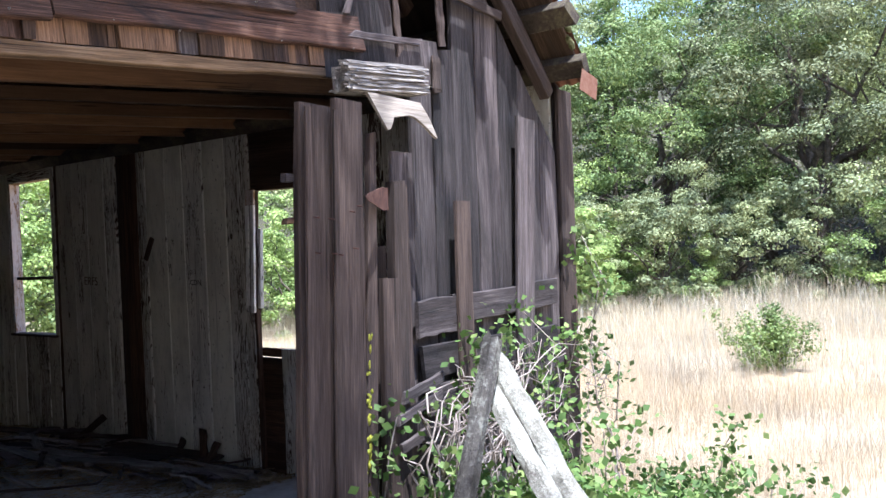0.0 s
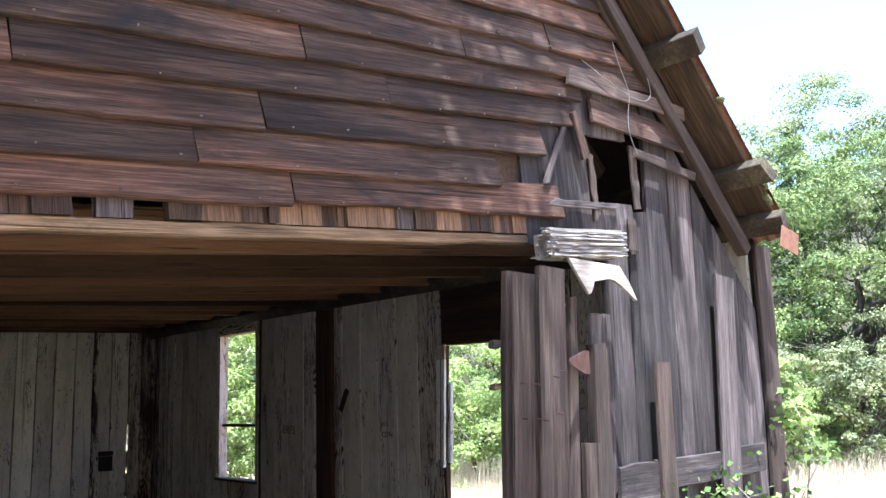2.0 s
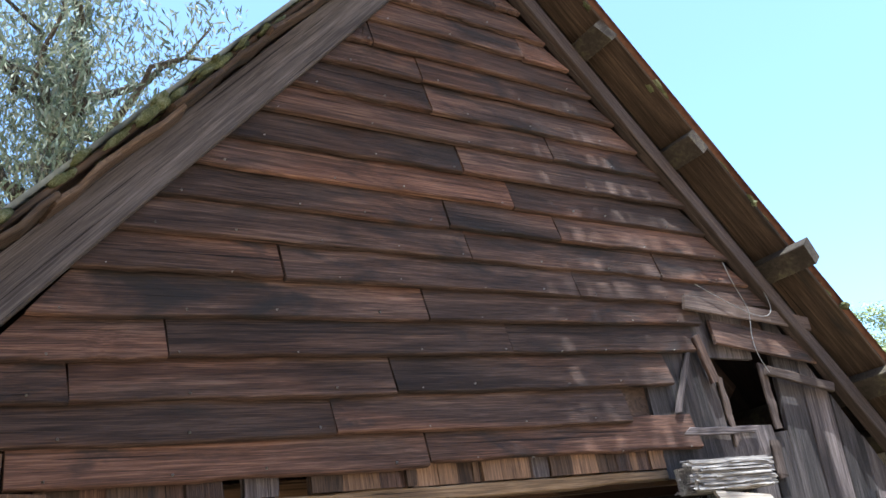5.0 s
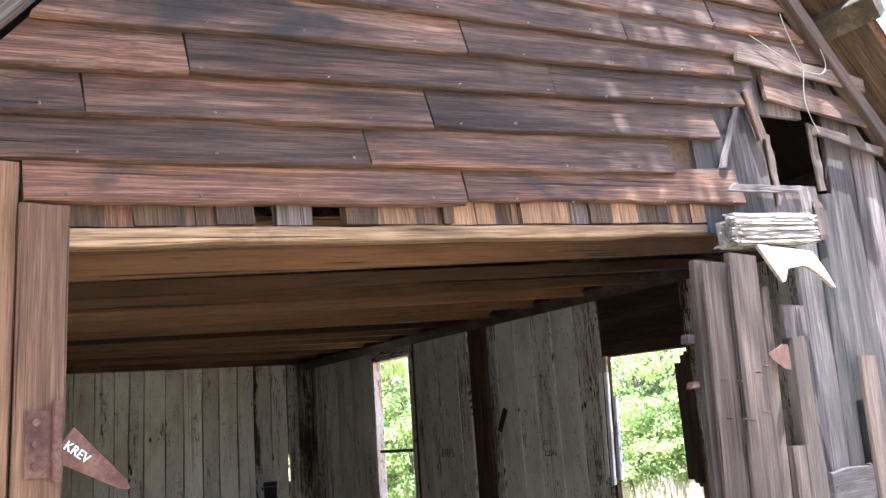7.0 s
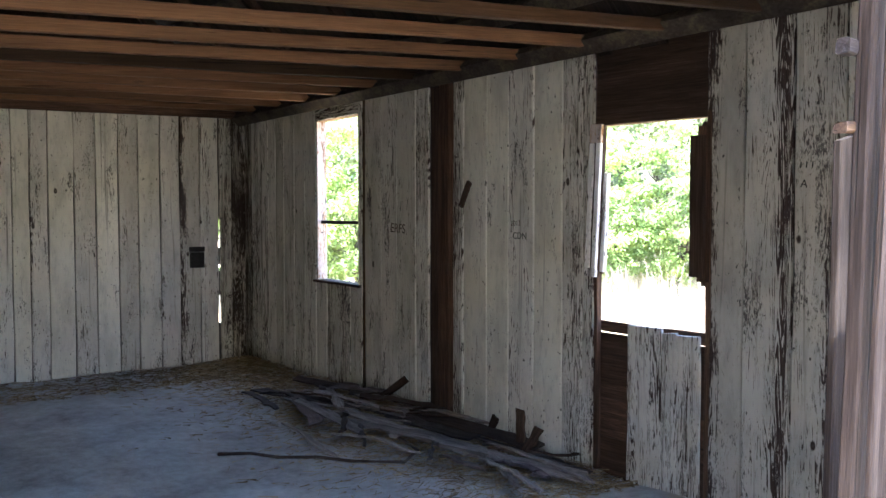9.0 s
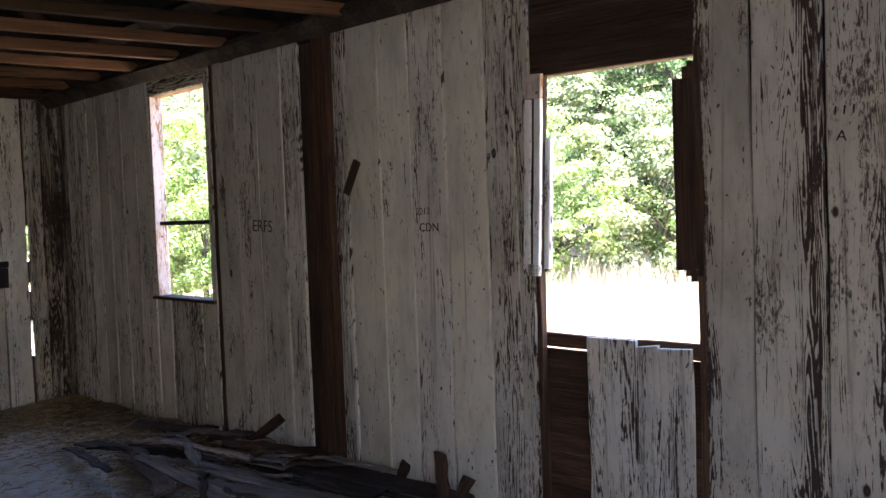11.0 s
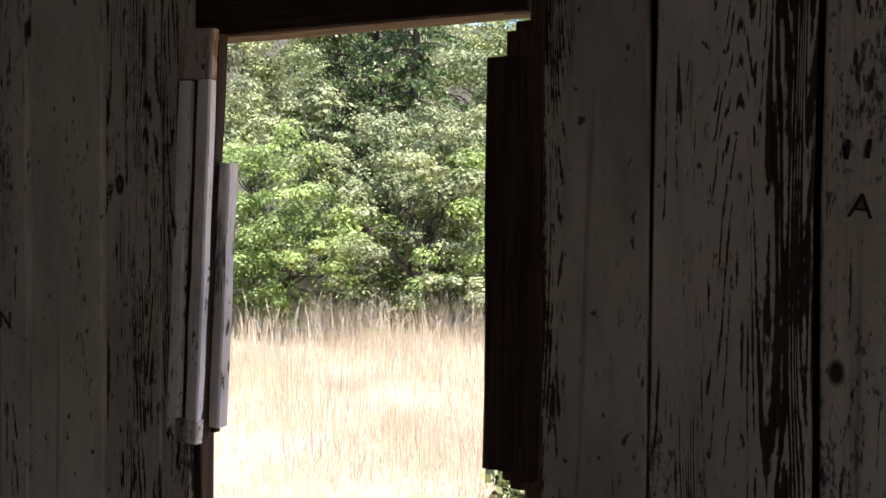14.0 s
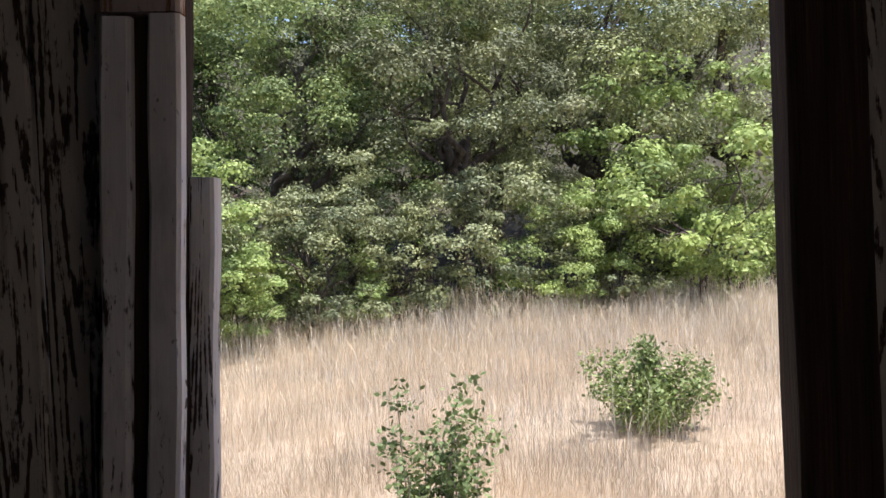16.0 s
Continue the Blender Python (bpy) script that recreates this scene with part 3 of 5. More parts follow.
ENDS = {0: 2.515, 1: 2.15, 2: 2.44, 3: 2.66, 4: 2.72}
for k, joints in enumerate(JOINTS):
    w, climb = ROWS[k]
    top = ROWS[k + 1][0] + 0.014
    if rake_l(top) > rake_r(top) - 0.1:
        break
    left = -0.045 if k == 0 else (-0.25 if w < 0.36 else rake_l(w) - 0.02)
    right = ENDS.get(k, rake_r(w) + 0.02)
    stops = [left] + [j for j in joints if left + 0.1 < j < right - 0.1] + [right]
    for i, (a, b) in enumerate(zip(stops, stops[1:])):
        cut0 = (top - w) / 1.066 if i == 0 and k > 2 else 0.0
        cut1 = -(top - w) / 1.163 if b == right and k not in ENDS else 0.0
        drop = rng.uniform(-0.006, 0.006) + (0.012 if (k, i) in ((0, 1), (3, 2)) else 0.0)
        ln = b - a - 0.004
        lift = max(row_w(k + 1, a) - row_w(k, a), row_w(k + 1, b) - row_w(k, b)) + 0.016
        p = axes(front(a, row_w(k, a) + drop, 0.014 + rng.uniform(0, 0.006)), FU + FW * climb, FW + Vector((-0.23, 0, 0)))
        part("clapboard", plank_mesh("clapboard", ln, lift, 0.025, M_CLAP, rng.randrange(10 ** 6), rough=0.009, ragged=0.004 if cut1 == 0 else 0.0, segs=8, cut0=cut0, cut1=cut1), wall_front, "", p)
nv, nf = [], []
for k in range(17):
    w = ROWS[k][0] + 0.022
    u = max(rake_l(w), -0.03) + 0.06
    while u < min(ENDS.get(k, 9), rake_r(w)) - 0.05:
        c = front(u + rng.uniform(-0.05, 0.05), row_w(k, u) + 0.022 + rng.uniform(-0.006, 0.006), 0.046)
        base = len(nv)
        for q in range(6):
            a = math.pi * q / 3
            nv.append((c.x - 0.01, c.y + 0.0042 * math.cos(a), c.z + 0.0042 * math.sin(a)))
        nv.append((c.x + 0.001, c.y, c.z))
        nf += [(base + q, base + (q + 1) % 6, base + 6) for q in range(6)]
        u += rng.choice((0.28, 0.36, 0.42))
tagged(part("nail", mesh_of("nail", nv, nf, M_WIRE), wall_front), kind="stuff")
# boards behind the clapboards
for u0, u1, w0, w1 in ((2.3, 2.5, 0.0, 0.7), (2.5, 2.74, 0.0, 0.7), (2.74, 3.05, 0.5, 0.8), (2.74, 3.05, 0.0, 0.2)):
    plank("plank", wall_front, front(u0, w0, -0.012), FW, -FU, w1 - w0, -(u1 - u0 - 0.004), 0.02, M_GREY, ragged=0.006, segs=4)
back_u = [(-0.9, 0.1), (2.3, 0.1), (2.3, 0.55), (3.3, 0.58), (1.85, 2.35), (-0.2, 0.35), (-0.9, 0.3)]
nb = len(back_u)
part("backing", mesh_of("backing", [tuple(front(*c, -0.012)) for c in back_u] + [tuple(front(*c, -0.03)) for c in back_u],
     [tuple(range(nb)), tuple(reversed(range(nb, 2 * nb)))] + [(i, i + nb, (i + 1) % nb + nb, (i + 1) % nb) for i in range(nb)], M_DARK), wall_front)
# header beam and the row of butts above it
plank("header", wall_front, front(0.0, -0.002, -0.055), FU, FW, 2.42, 0.04, 0.058, M_PALE, ragged=0.01, segs=12, rough=0.012)
u = 0.03
while u < 2.4:
    w = rng.choice((0.03, 0.05, 0.07, 0.1, 0.13))
    if rng.random() < 0.96:
        plank("butt", wall_front, front(u, 0.042, -0.046 + rng.uniform(0, 0.026)), FW, -FU, 0.085, -w + 0.004, 0.035, rng.choice((M_BEAM, M_DARK, M_BEAM, M_CLAP, M_CLAP, M_DARK, M_GREY)), rough=0.006, segs=2)
    u += w
# door post
plank("door_post", wall_front, (0.055, -4.095, -0.14), (0, 0.005, 1), (0, -1, 0), 2.32, 0.098, -0.12, M_POST, rough=0.01)
plank("plank", wall_front, (0.03, -4.196, -0.14), (0, 0.005, 1), (0, -1, 0), 2.42, 0.26, -0.05, M_POST)
plank("plank", wall_front, (0.02, -4.46, -0.14), (0, 0, 1), (0, -1, 0), 2.75, 0.167, -0.024, M_GREY)
# rake boards
d_l = (FU * 1.0 + FW * 1.066).normalized()
d_r = (FU * 1.0 - FW * 1.163).normalized()
plank("rake_board", wall_front, front(-0.75, 0.605 - 1.066 * 0.775, 0.03), d_l, FW, 3.72, 0.14, 0.045, M_RAKE, segs=8)
plank("rake_board", wall_front, front(1.88, 2.1 + 1.163 * 0.218, 0.03), d_r, FW, 3.16, 0.07, 0.05, M_PANEL, segs=8)
plank("rake_board", wall_front, front(1.88, 2.1 + 1.163 * 0.218, 0.02), d_r, FW, 3.16, 0.13, 0.03, M_PANEL, segs=8)

# vertical planks beside the opening
SEAM_Y = (-1.52, -1.37, -1.21, -1.055, -0.86, -0.66, -0.47, -0.26, -0.07)
for i, (a, b) in enumerate(zip(SEAM_Y, SEAM_Y[1:])):
    # height at which the plank meets the rake
    def rake_z(yy):
        u0 = (yy + 4.12 + 0.1) / math.cos(TILT)
        return front(u0, 2.10 - 1.163 * (u0 - 2.048)).z
    z0 = -0.14
    za, zb = rake_z(a) + 0.02, rake_z(b) + 0.02
    if i == 0:
        za = zb = 2.02
    if i == 1:
        za = zb = 2.40
    cut = zb - za
    if i == 2:
        za, cut = 2.50, 0.03
    plank("plank", wall_front, (0.0 + rng.uniform(0, 0.008), a, z0), (0, 0.03, 1), (0, 1, 0), za - z0, b - a - 0.004, 0.024, M_GREY, ragged=0.004, rough=0.012, segs=7, cut1=cut)
plank("corner_board", wall_front, (0.03, -0.07, -0.14), (0, 0.03, 1), (0, 1, 0), 2.6, 0.16, 0.025, M_PANEL, rough=0.01, segs=6)
plank("corner_board", wall_front, (0.03, 0.085, -0.14), (0, 0.03, 1), (-1, 0, 0), 2.58, 0.1, 0.02, M_PANEL, rough=0.01, segs=6)
for a, b, zt in ((-1.9, -1.72, 1.75), (-1.72, -1.52, 1.62)):
    plank("plank", wall_front, (-0.02, a, -0.14), (0, 0.02, 1), (0, 1, 0), zt + 0.14, b - a, 0.022, M_PANEL, ragged=0.03)
# split ends about the hole
for yy, zz, ln, wd, lean in ((-1.40, 2.44, 0.3, 0.035, -0.12), (-1.10, 2.5, 0.32, 0.05, -0.05), (-1.16, 2.28, 0.2, 0.06, 0.02)):
    plank("splinter", wall_front, (0.03, yy, zz), (0, lean, 1), (0, 1, 0), ln, wd, 0.014, M_PANEL, ragged=0.03, rough=0.011, segs=5)
plank("splinter", wall_front, front(2.42, 0.27, 0.03), FU * 0.6 + FW, FU, 0.3, 0.03, 0.014, M_GREY, ragged=0.02)
plank("splinter", wall_front, front(2.45, 0.16, 0.02), FU, FW, 0.45, 0.03, 0.012, M_GREY, ragged=0.03)
plank("splinter", wall_front, front(2.62, 0.58, 0.03), FU * 0.25 - FW, FU, -0.01 + 0.22, 0.05, 0.02, M_CLAP, ragged=0.02)
# loose clapboards
plank("clapboard", wall_front, front(2.62, 0.70, 0.045), FU - FW * 0.06, FW, 0.9, 0.07, 0.016, M_PANEL, ragged=0.02)
plank("clapboard", wall_front, front(2.77, 0.55, 0.035), FU - FW * 0.1, FW + Vector((-0.15, 0, 0)), 0.86, 0.125, 0.017, M_CLAP, ragged=0.006, cut1=-0.1)
plank("batten", wall_front, front(3.06, 0.415, 0.04), FU - FW * 0.16, FW, 0.5, 0.045, 0.02, M_PANEL, ragged=0.006)
# horizontal boards low on the wall, and planks leaning over them
for y0, z0, ln, wd, sl in ((-1.39, 1.21, 0.3, 0.16, 0.03), (-1.1, 1.25, 0.95, 0.13, 0.02), (-1.35, 1.03, 1.2, 0.15, -0.02), (-1.3, 0.86, 1.2, 0.14, 0.02), (-1.4, 0.66, 1.3, 0.16, 0.0)):
    plank("plank", wall_front, (0.034, y0, z0), (0, 1, sl), (0, -sl, 1), ln, wd, 0.02, M_GREY, ragged=0.02, rough=0.014)
for y0, z0, ln in ((-1.66, 0.90, 0.34), (-1.62, 0.98, 0.3), (-1.66, 0.78, 0.36)):
    plank("slat", wall_front, (0.14, y0, z0), (-0.1, 1, 0.15), (0, 0, 1), ln, 0.045, 0.02, M_GREY, ragged=0.015)

lean_a = tagged(part("loose_plank", plank_mesh("loose_plank", 1.95, 0.115, 0.022, M_PANEL, 5, rough=0.01), None, "", axes((0.075, -1.13, -0.14), (0, 0.02, 1), (0, 1, 0))), "dark brown plank leaning against the barn wall", "plank", "loose planks")
lean_b = tagged(part("loose_plank", plank_mesh("loose_plank", 2.4, 0.17, 0.022, M_GREY, 9, rough=0.01), None, "", axes((0.07, -0.70, -0.14), (0, 0.082, 1), (0, 1, 0))), "long grey plank leaning against the barn wall", "plank", "loose planks")

# silvered stub of a beam
def stub():
    bm = bmesh.new()
    r = random.Random(3)
    for k in range(110):
        wd, ht = r.uniform(0.012, 0.03), r.uniform(0.003, 0.011)
        l0 = r.uniform(-0.02, 0.05) if k % 2 else r.uniform(0.0, 0.3)
        l1 = 0.5 + r.uniform(-0.06, 0.02) if k % 3 else l0 + r.uniform(0.12, 0.3)
        l1 = min(l1, 0.52)
        y0, z0 = r.uniform(-0.008, 0.02) if k % 3 else r.uniform(0.0, 0.09), 0.0047 * k % 0.118 + r.uniform(0, 0.008)
        ring = []
        for i in range(7):
            f = i / 6
            for a, b in ((0, 0), (1, 0.2), (0.9, 1), (0.1, 0.8)):
                ring.append(bm.verts.new((l0 + (l1 - l0) * f, y0 + a * wd + r.uniform(-0.003, 0.003), z0 + b * ht + r.uniform(-0.003, 0.003))))
        for i in range(6):
            for q in range(4):
                bm.faces.new((ring[i * 4 + q], ring[i * 4 + (q + 1) % 4], ring[i * 4 + 4 + (q + 1) % 4], ring[i * 4 + 4 + q]))
        bm.faces.new(ring[0:4][::-1])
        bm.faces.new(ring[24:28])
    me = bpy.data.meshes.new("beam_stub")
    bm.normal_update()
    bm.to_mesh(me)
    bm.free()
    me.materials.append(M_SILVER)
    return me


beam = empty("beam_stub", "silver-grey rotten beam end with deep splits on the wall", "beam", m=axes(front(2.25, -0.085, 0.16), FU, (-1, 0, 0)))
tagged(part("weathered_face", stub(), beam), kind="stuff")
part("core", plank_mesh("core", 0.42, 0.08, 0.10, M_SILVER, 4, rough=0.02, ragged=0.03), beam, "", Matrix.Translation((0.03, 0.015, 0.008)))

# torn white board under the stub
def torn_board():
    pts = [(0.0, 0.01), (0.33, 0.0), (0.37, -0.07), (0.39, -0.15)]
    for k in range(8):
        f = k / 7
        pts.append((0.375 - 0.245 * f, -0.145 + 0.085 * math.sin(math.pi * 0.5 * min(1.0, f * 1.6)) - 0.045 * max(0.0, f - 0.5)))
    pts += [(0.115, -0.105), (0.09, -0.135), (0.07, -0.14)]
    m = len(pts)
    verts = [(x, y, 0.0) for x, y in pts] + [(x, y, 0.012) for x, y in pts]
    return mesh_of("torn_board", verts, [tuple(range(m))[::-1], tuple(range(m, 2 * m))] + [(i, (i + 1) % m, (i + 1) % m + m, i + m) for i in range(m)], M_TORN)


tagged(part("torn_board", torn_board(), None, "", axes((0.15, -1.77, 2.20), (0, 1, 0.0), (-0.25, 0, 1))), "pale torn board with a scalloped edge under the beam end", "board")

# ---- broken door leaf ----
door_leaf = empty("barn_door", "broken barn door of weathered brown planks with bent nails", "door", m=pose(0, 0, 0))
for y0, w, h, dx in ((-2.325, 0.165, 2.24, 0.0), (-2.155, 0.15, 2.27, 0.012)):
    leaf_plank = plank("plank", door_leaf, (0.235 + dx, y0, -0.12), (0, 0.05, 1), (0, 1, 0), h, w - 0.004, 0.03, M_PANEL, ragged=0.004, rough=0.008, segs=8)
plank("edge_batten", door_leaf, (0.266, -2.325 + 0.14, -0.12), (0, 0.05, 1), (0, 1, 0), 2.22, 0.026, 0.016, M_PANEL, segs=8)
plank("edge_batten", door_leaf, (0.263, -2.318, -0.12), (0, 0.05, 1), (0, 1, 0), 2.22, 0.03, 0.012, M_PANEL, segs=8)
for zz, mat in ((1.845, M_GREY), (1.70, M_BEAM)):
    plank("peg", door_leaf, (0.19, -2.275, zz), (-0.1, 1, 0), (0, 0, 1), 0.16, 0.024, 0.026, mat, ragged=0.006, rough=0.008)
plank("back_rail", door_leaf, (0.20, -2.22, 1.5), (0, 1, 0), (0, 0, 1), 0.3, 0.1, 0.03, M_BEAM)
plank("back_rail", door_leaf, (0.20, -2.28, 0.45), (0, 1, 0), (0, 0, 1), 0.3, 0.1, 0.03, M_BEAM)
for yy, zz in ((-2.19, 1.72), (-2.12, 1.715), (-2.01, 1.74), (-1.97, 1.76), (-2.19, 1.60), (-2.11, 1.595), (-2.08, 1.59), (-2.0, 1.61)):
    nail = plank("nail", leaf_plank, (0.26, yy, zz), (1, 0.1, -0.15), (0, 0, 1), 0.026, 0.005, 0.005, M_RUST, segs=1, rough=0.0)
    nail.matrix_parent_inverse = leaf_plank.matrix_basis.inverted()
strips = empty("door_jamb", "splintered brown jamb strips beside a broken door", "jamb")
plank("strip", strips, (0.115, -1.90, -0.13), (0, 0.085, 1), (0, 1, 0), 2.2, 0.10, 0.03, M_PANEL, taper=0.06, segs=8, ragged=0.02)
plank("strip", strips, (0.13, -1.755, -0.13), (0, 0.04, 1), (0, 1, 0), 1.62, 0.10, 0.03, M_PANEL, segs=8)
plank("strip", strips, (0.125, -1.66, -0.13), (0, 0.035, 1), (0, 1, 0), 2.02, 0.075, 0.05, M_PANEL, segs=8, ragged=0.02)
plank("strip", strips, (0.10, -1.585, -0.13), (0, 0.035, 1), (0, 1, 0), 2.0, 0.1, 0.03, M_PANEL, segs=8, taper=0.06)
M_YELLOW = mottled("yellow_lichen", (0.12, 0.12, 0.02), (0.30, 0.30, 0.03), (0.45, 0.43, 0.06), 40.0, 0.95, 0.0, 1.0, 0.01)


def hinge_mesh(L, h0, h1, t):
    v = [(0, -h0, 0), (L * 0.9, -h1, 0), (L, 0, 0), (L * 0.9, h1, 0), (0, h0, 0)]
    v = v + [(x, y, t) for x, y, _ in v]
    return mesh_of("strap", v, [(4, 3, 2, 1, 0), (5, 6, 7, 8, 9)] + [(i, (i + 1) % 5, (i + 1) % 5 + 5, i + 5) for i in range(5)], M_RUST)


hinge = empty("hinge", "rusted strap hinge bent out from a door jamb", "hinge", "hinges", m=axes((0.17, -1.72, 1.80), (0.35, -1, 0.0), (0, 0, 1)))
part("strap", hinge_mesh(0.17, 0.045, 0.012, 0.004), hinge)
part("plate", plank_mesh("plate", 0.06, 0.09, 0.004, M_RUST, 3, rough=0.0, segs=1), hinge, "", Matrix.Translation((-0.06, -0.045, 0)))
hinge2 = empty("hinge", "large rusted strap hinge with white scrawl on a door post", "hinge", "hinges", m=pose(0.06, -4.16, 1.585))
part("plate", plank_mesh("plate", 0.14, 0.055, 0.005, M_RUST, 3, rough=0.0, segs=1), hinge2, "", axes((0, 0, 0), (0, 0, 1), (0, 1, 0)))
part("strap", hinge_mesh(0.2, 0.04, 0.012, 0.005), hinge2, "", axes((0.004, 0.07, 0.07), (-0.4, 1, -0.7), (0, 0.7, 1)))
def rod(r, length, mat, sides=10):
    v, f = [], []
    for i in (0, 1):
        for k in range(sides):
            a = 2 * math.pi * k / sides
            v.append((r * math.cos(a), r * math.sin(a), length * i))
    f = [(k, (k + 1) % sides, (k + 1) % sides + sides, k + sides) for k in range(sides)] + [tuple(range(sides))[::-1], tuple(range(sides, 2 * sides))]
    return mesh_of("rod", v, f, mat, False)


part("knuckle", rod(0.011, 0.17, M_RUST), hinge2, "", pose(0.006, 0.062, -0.01))
for bz in (0.025, 0.07, 0.115):
    part("bolt", rod(0.008, 0.008, M_RUST, 8), hinge2, "", axes((0.004, 0.02, bz), (0, 1, 0), (0, 0, 1)))


def lettering(text, size, m, mat, parent=None, label=""):
    """Words as a thin mesh with the built-in font."""
    cu = bpy.data.curves.new("lettering", "FONT")
    cu.body, cu.size, cu.extrude = text, size, 0.0008
    tmp = new("lettering", cu)
    me = bpy.data.meshes.new_from_object(tmp.evaluated_get(bpy.context.evaluated_depsgraph_get()))
    bpy.data.objects.remove(tmp)
    me.materials.clear()
    me.materials.append(mat)
    ob = part("lettering", me, parent, label, m)
    return ob


lettering("KREV", 0.028, axes((0.004, 0.07, 0.06), (-0.4, 1, -0.7), (0, 0.7, 1)) @ Matrix.Translation((0.0, 0, 0.007)), M_WHITE, hinge2, "white scrawled letters")
lettering("CDN", 0.062, axes((-3.29, -0.006, 1.39), (1, 0, 0), (0, 0, 1)), M_BLACK, wall_side)
lettering("2013", 0.05, axes((-3.31, -0.006, 1.475), (1, 0, 0.03), (0, 0, 1)), M_DARK, wall_side)
lettering("ERFS", 0.105, axes((-4.78, -0.007, 1.41), (1, 0, -0.04), (0, 0, 1)), M_DARK, wall_side)
lettering("A", 0.055, axes((-1.235, -0.008, 1.68), (1, 0, -0.1), (0, 0, 1)), M_BLACK, wall_side)
for xx, zz, ln in ((-4.74, 1.59, 0.08), (-4.64, 1.58, 0.08), (-4.55, 1.58, 0.09), (-1.24, 1.77, 0.03), (-1.21, 1.77, 0.03), (-1.18, 1.77, 0.03)):
    plank("scratch", wall_side, (xx, -0.005, zz), (0.1, 0, 1), (1, 0, 0), ln, 0.006, 0.002, M_BLACK, segs=1, rough=0.0)

# ---- roof ----
roof = empty("roof", "old timber roof with mossy purlins and rusted metal sheets", "roof", kind="structure")
RIDGE = front(RIDGE_U + 0.0, 2.50)


def corrugated(length, width, mat, wave=0.076, amp=0.011, rows=3):
    n = int(width / wave * 8)
    v, f = [], []
    for i in range(n + 1):
        x = width * i / n
        z = amp * math.sin(2 * math.pi * x / wave)
        for j in range(rows + 1):
            v.append((length * j / rows, x, z + 0.004 * noise.noise((x * 3, j * 1.3, length))))
    for i in range(n):
        for j in range(rows):
            a = i * (rows + 1) + j
            f.append((a, a + 1, a + rows + 2, a + rows + 1))
    return mesh_of("sheet", v, f, mat, True)


for s in (-1, 1):
    d = (-d_l if s < 0 else d_r)
    n = Vector((1, 0, 0)).cross(d).normalized()
    if n.z < 0:
        n = -n
    off = 0.10
    top = RIDGE + n * (off + 0.075)
    xx = 0.19
    k = 0
    while xx > -7.95:
        ln = (3.62 if s < 0 else 3.35) + (rng.uniform(-0.05, 0.1) if k else 0)
        # only the edge board keeps deck colour, inner ones carry painted loft shade
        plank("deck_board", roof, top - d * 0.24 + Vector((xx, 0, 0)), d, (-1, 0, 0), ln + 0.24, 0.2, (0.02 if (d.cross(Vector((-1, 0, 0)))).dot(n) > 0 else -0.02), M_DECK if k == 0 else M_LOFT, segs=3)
        xx -= 0.203
        k += 1
    for dist in (0.12, 0.68, 1.36, 2.10, 2.88, 3.2):
        o = RIDGE + d * dist + n * off
        over = (0.27 if dist > 1.5 else 0.21) + rng.uniform(-0.02, 0.03) if s > 0 else 0.07
        plank("purlin", roof, o + Vector((-7.9, 0, 0)), (1, 0, 0), d, 7.9 + over, 0.11, (0.07 if Vector((1, 0, 0)).cross(d).dot(n) > 0 else -0.07), M_MOSSY, segs=6, rough=0.012, ragged=0.02)
    for k in range(9):
        part("sheet", corrugated(3.66 if s > 0 else 3.95, 0.95, M_RUSTSHEET if s > 0 else M_GALV), roof, "", axes(top - d * 0.24 + n * 0.035 + Vector((0.215 - 0.93 * k, 0, 0)) + n * 0.002 * (k % 2), d, (-1, 0, 0)))
# rafters coloured dark too, so the gaps between joists look shaded
for k in range(8):
    for d in (-d_l, d_r):
        plank("rafter", roof, RIDGE + Vector((-0.5 - 0.95 * k, 0, -0.02)), d, (1, 0, 0), 2.6, 0.05, 0.1, M_DARK, segs=2)

plank("sheet_end", roof, front(3.93, -0.02, 0.27), FU - FW * 0.3, FW, 0.19, 0.12, 0.004, M_RUSTSHEET, ragged=0.02, segs=3)


def moss_mesh(seed, count, length, mat=M_MOSS, size=1.0):
    """Lumps of moss and lichen along an edge, each a squashed uneven ball."""
    r = random.Random(seed)
    v, f = [], []
    for _ in range(count):
        c = Vector((length * r.random(), size * r.uniform(-0.03, 0.05), size * r.uniform(-0.012, 0.012)))
        sx, sy, sz = r.uniform(0.015, 0.06), r.uniform(0.012, 0.028), r.uniform(0.006, 0.016)
        sx, sy, sz = sx * size, sy * size, sz * size
        base = len(v)
        for i in range(5):
            th = math.pi * (i + 0.5) / 5
            for k in range(9):
                ph = 2 * math.pi * k / 9
                q = 1 + r.uniform(-0.25, 0.25)
                v.append((c.x + sx * q * math.sin(th) * math.cos(ph), c.y + sy * q * math.sin(th) * math.sin(ph), c.z + sz * q * math.cos(th)))
        for i in range(4):
            for k in range(9):
                a, b = base + i * 9 + k, base + i * 9 + (k + 1) % 9
                f.append((a, a + 9, b + 9, b))
        f.append(tuple(base + k for k in range(9)))
        f.append(tuple(base + 36 + k for k in reversed(range(9))))
    return mesh_of("moss", v, f, mat, True)


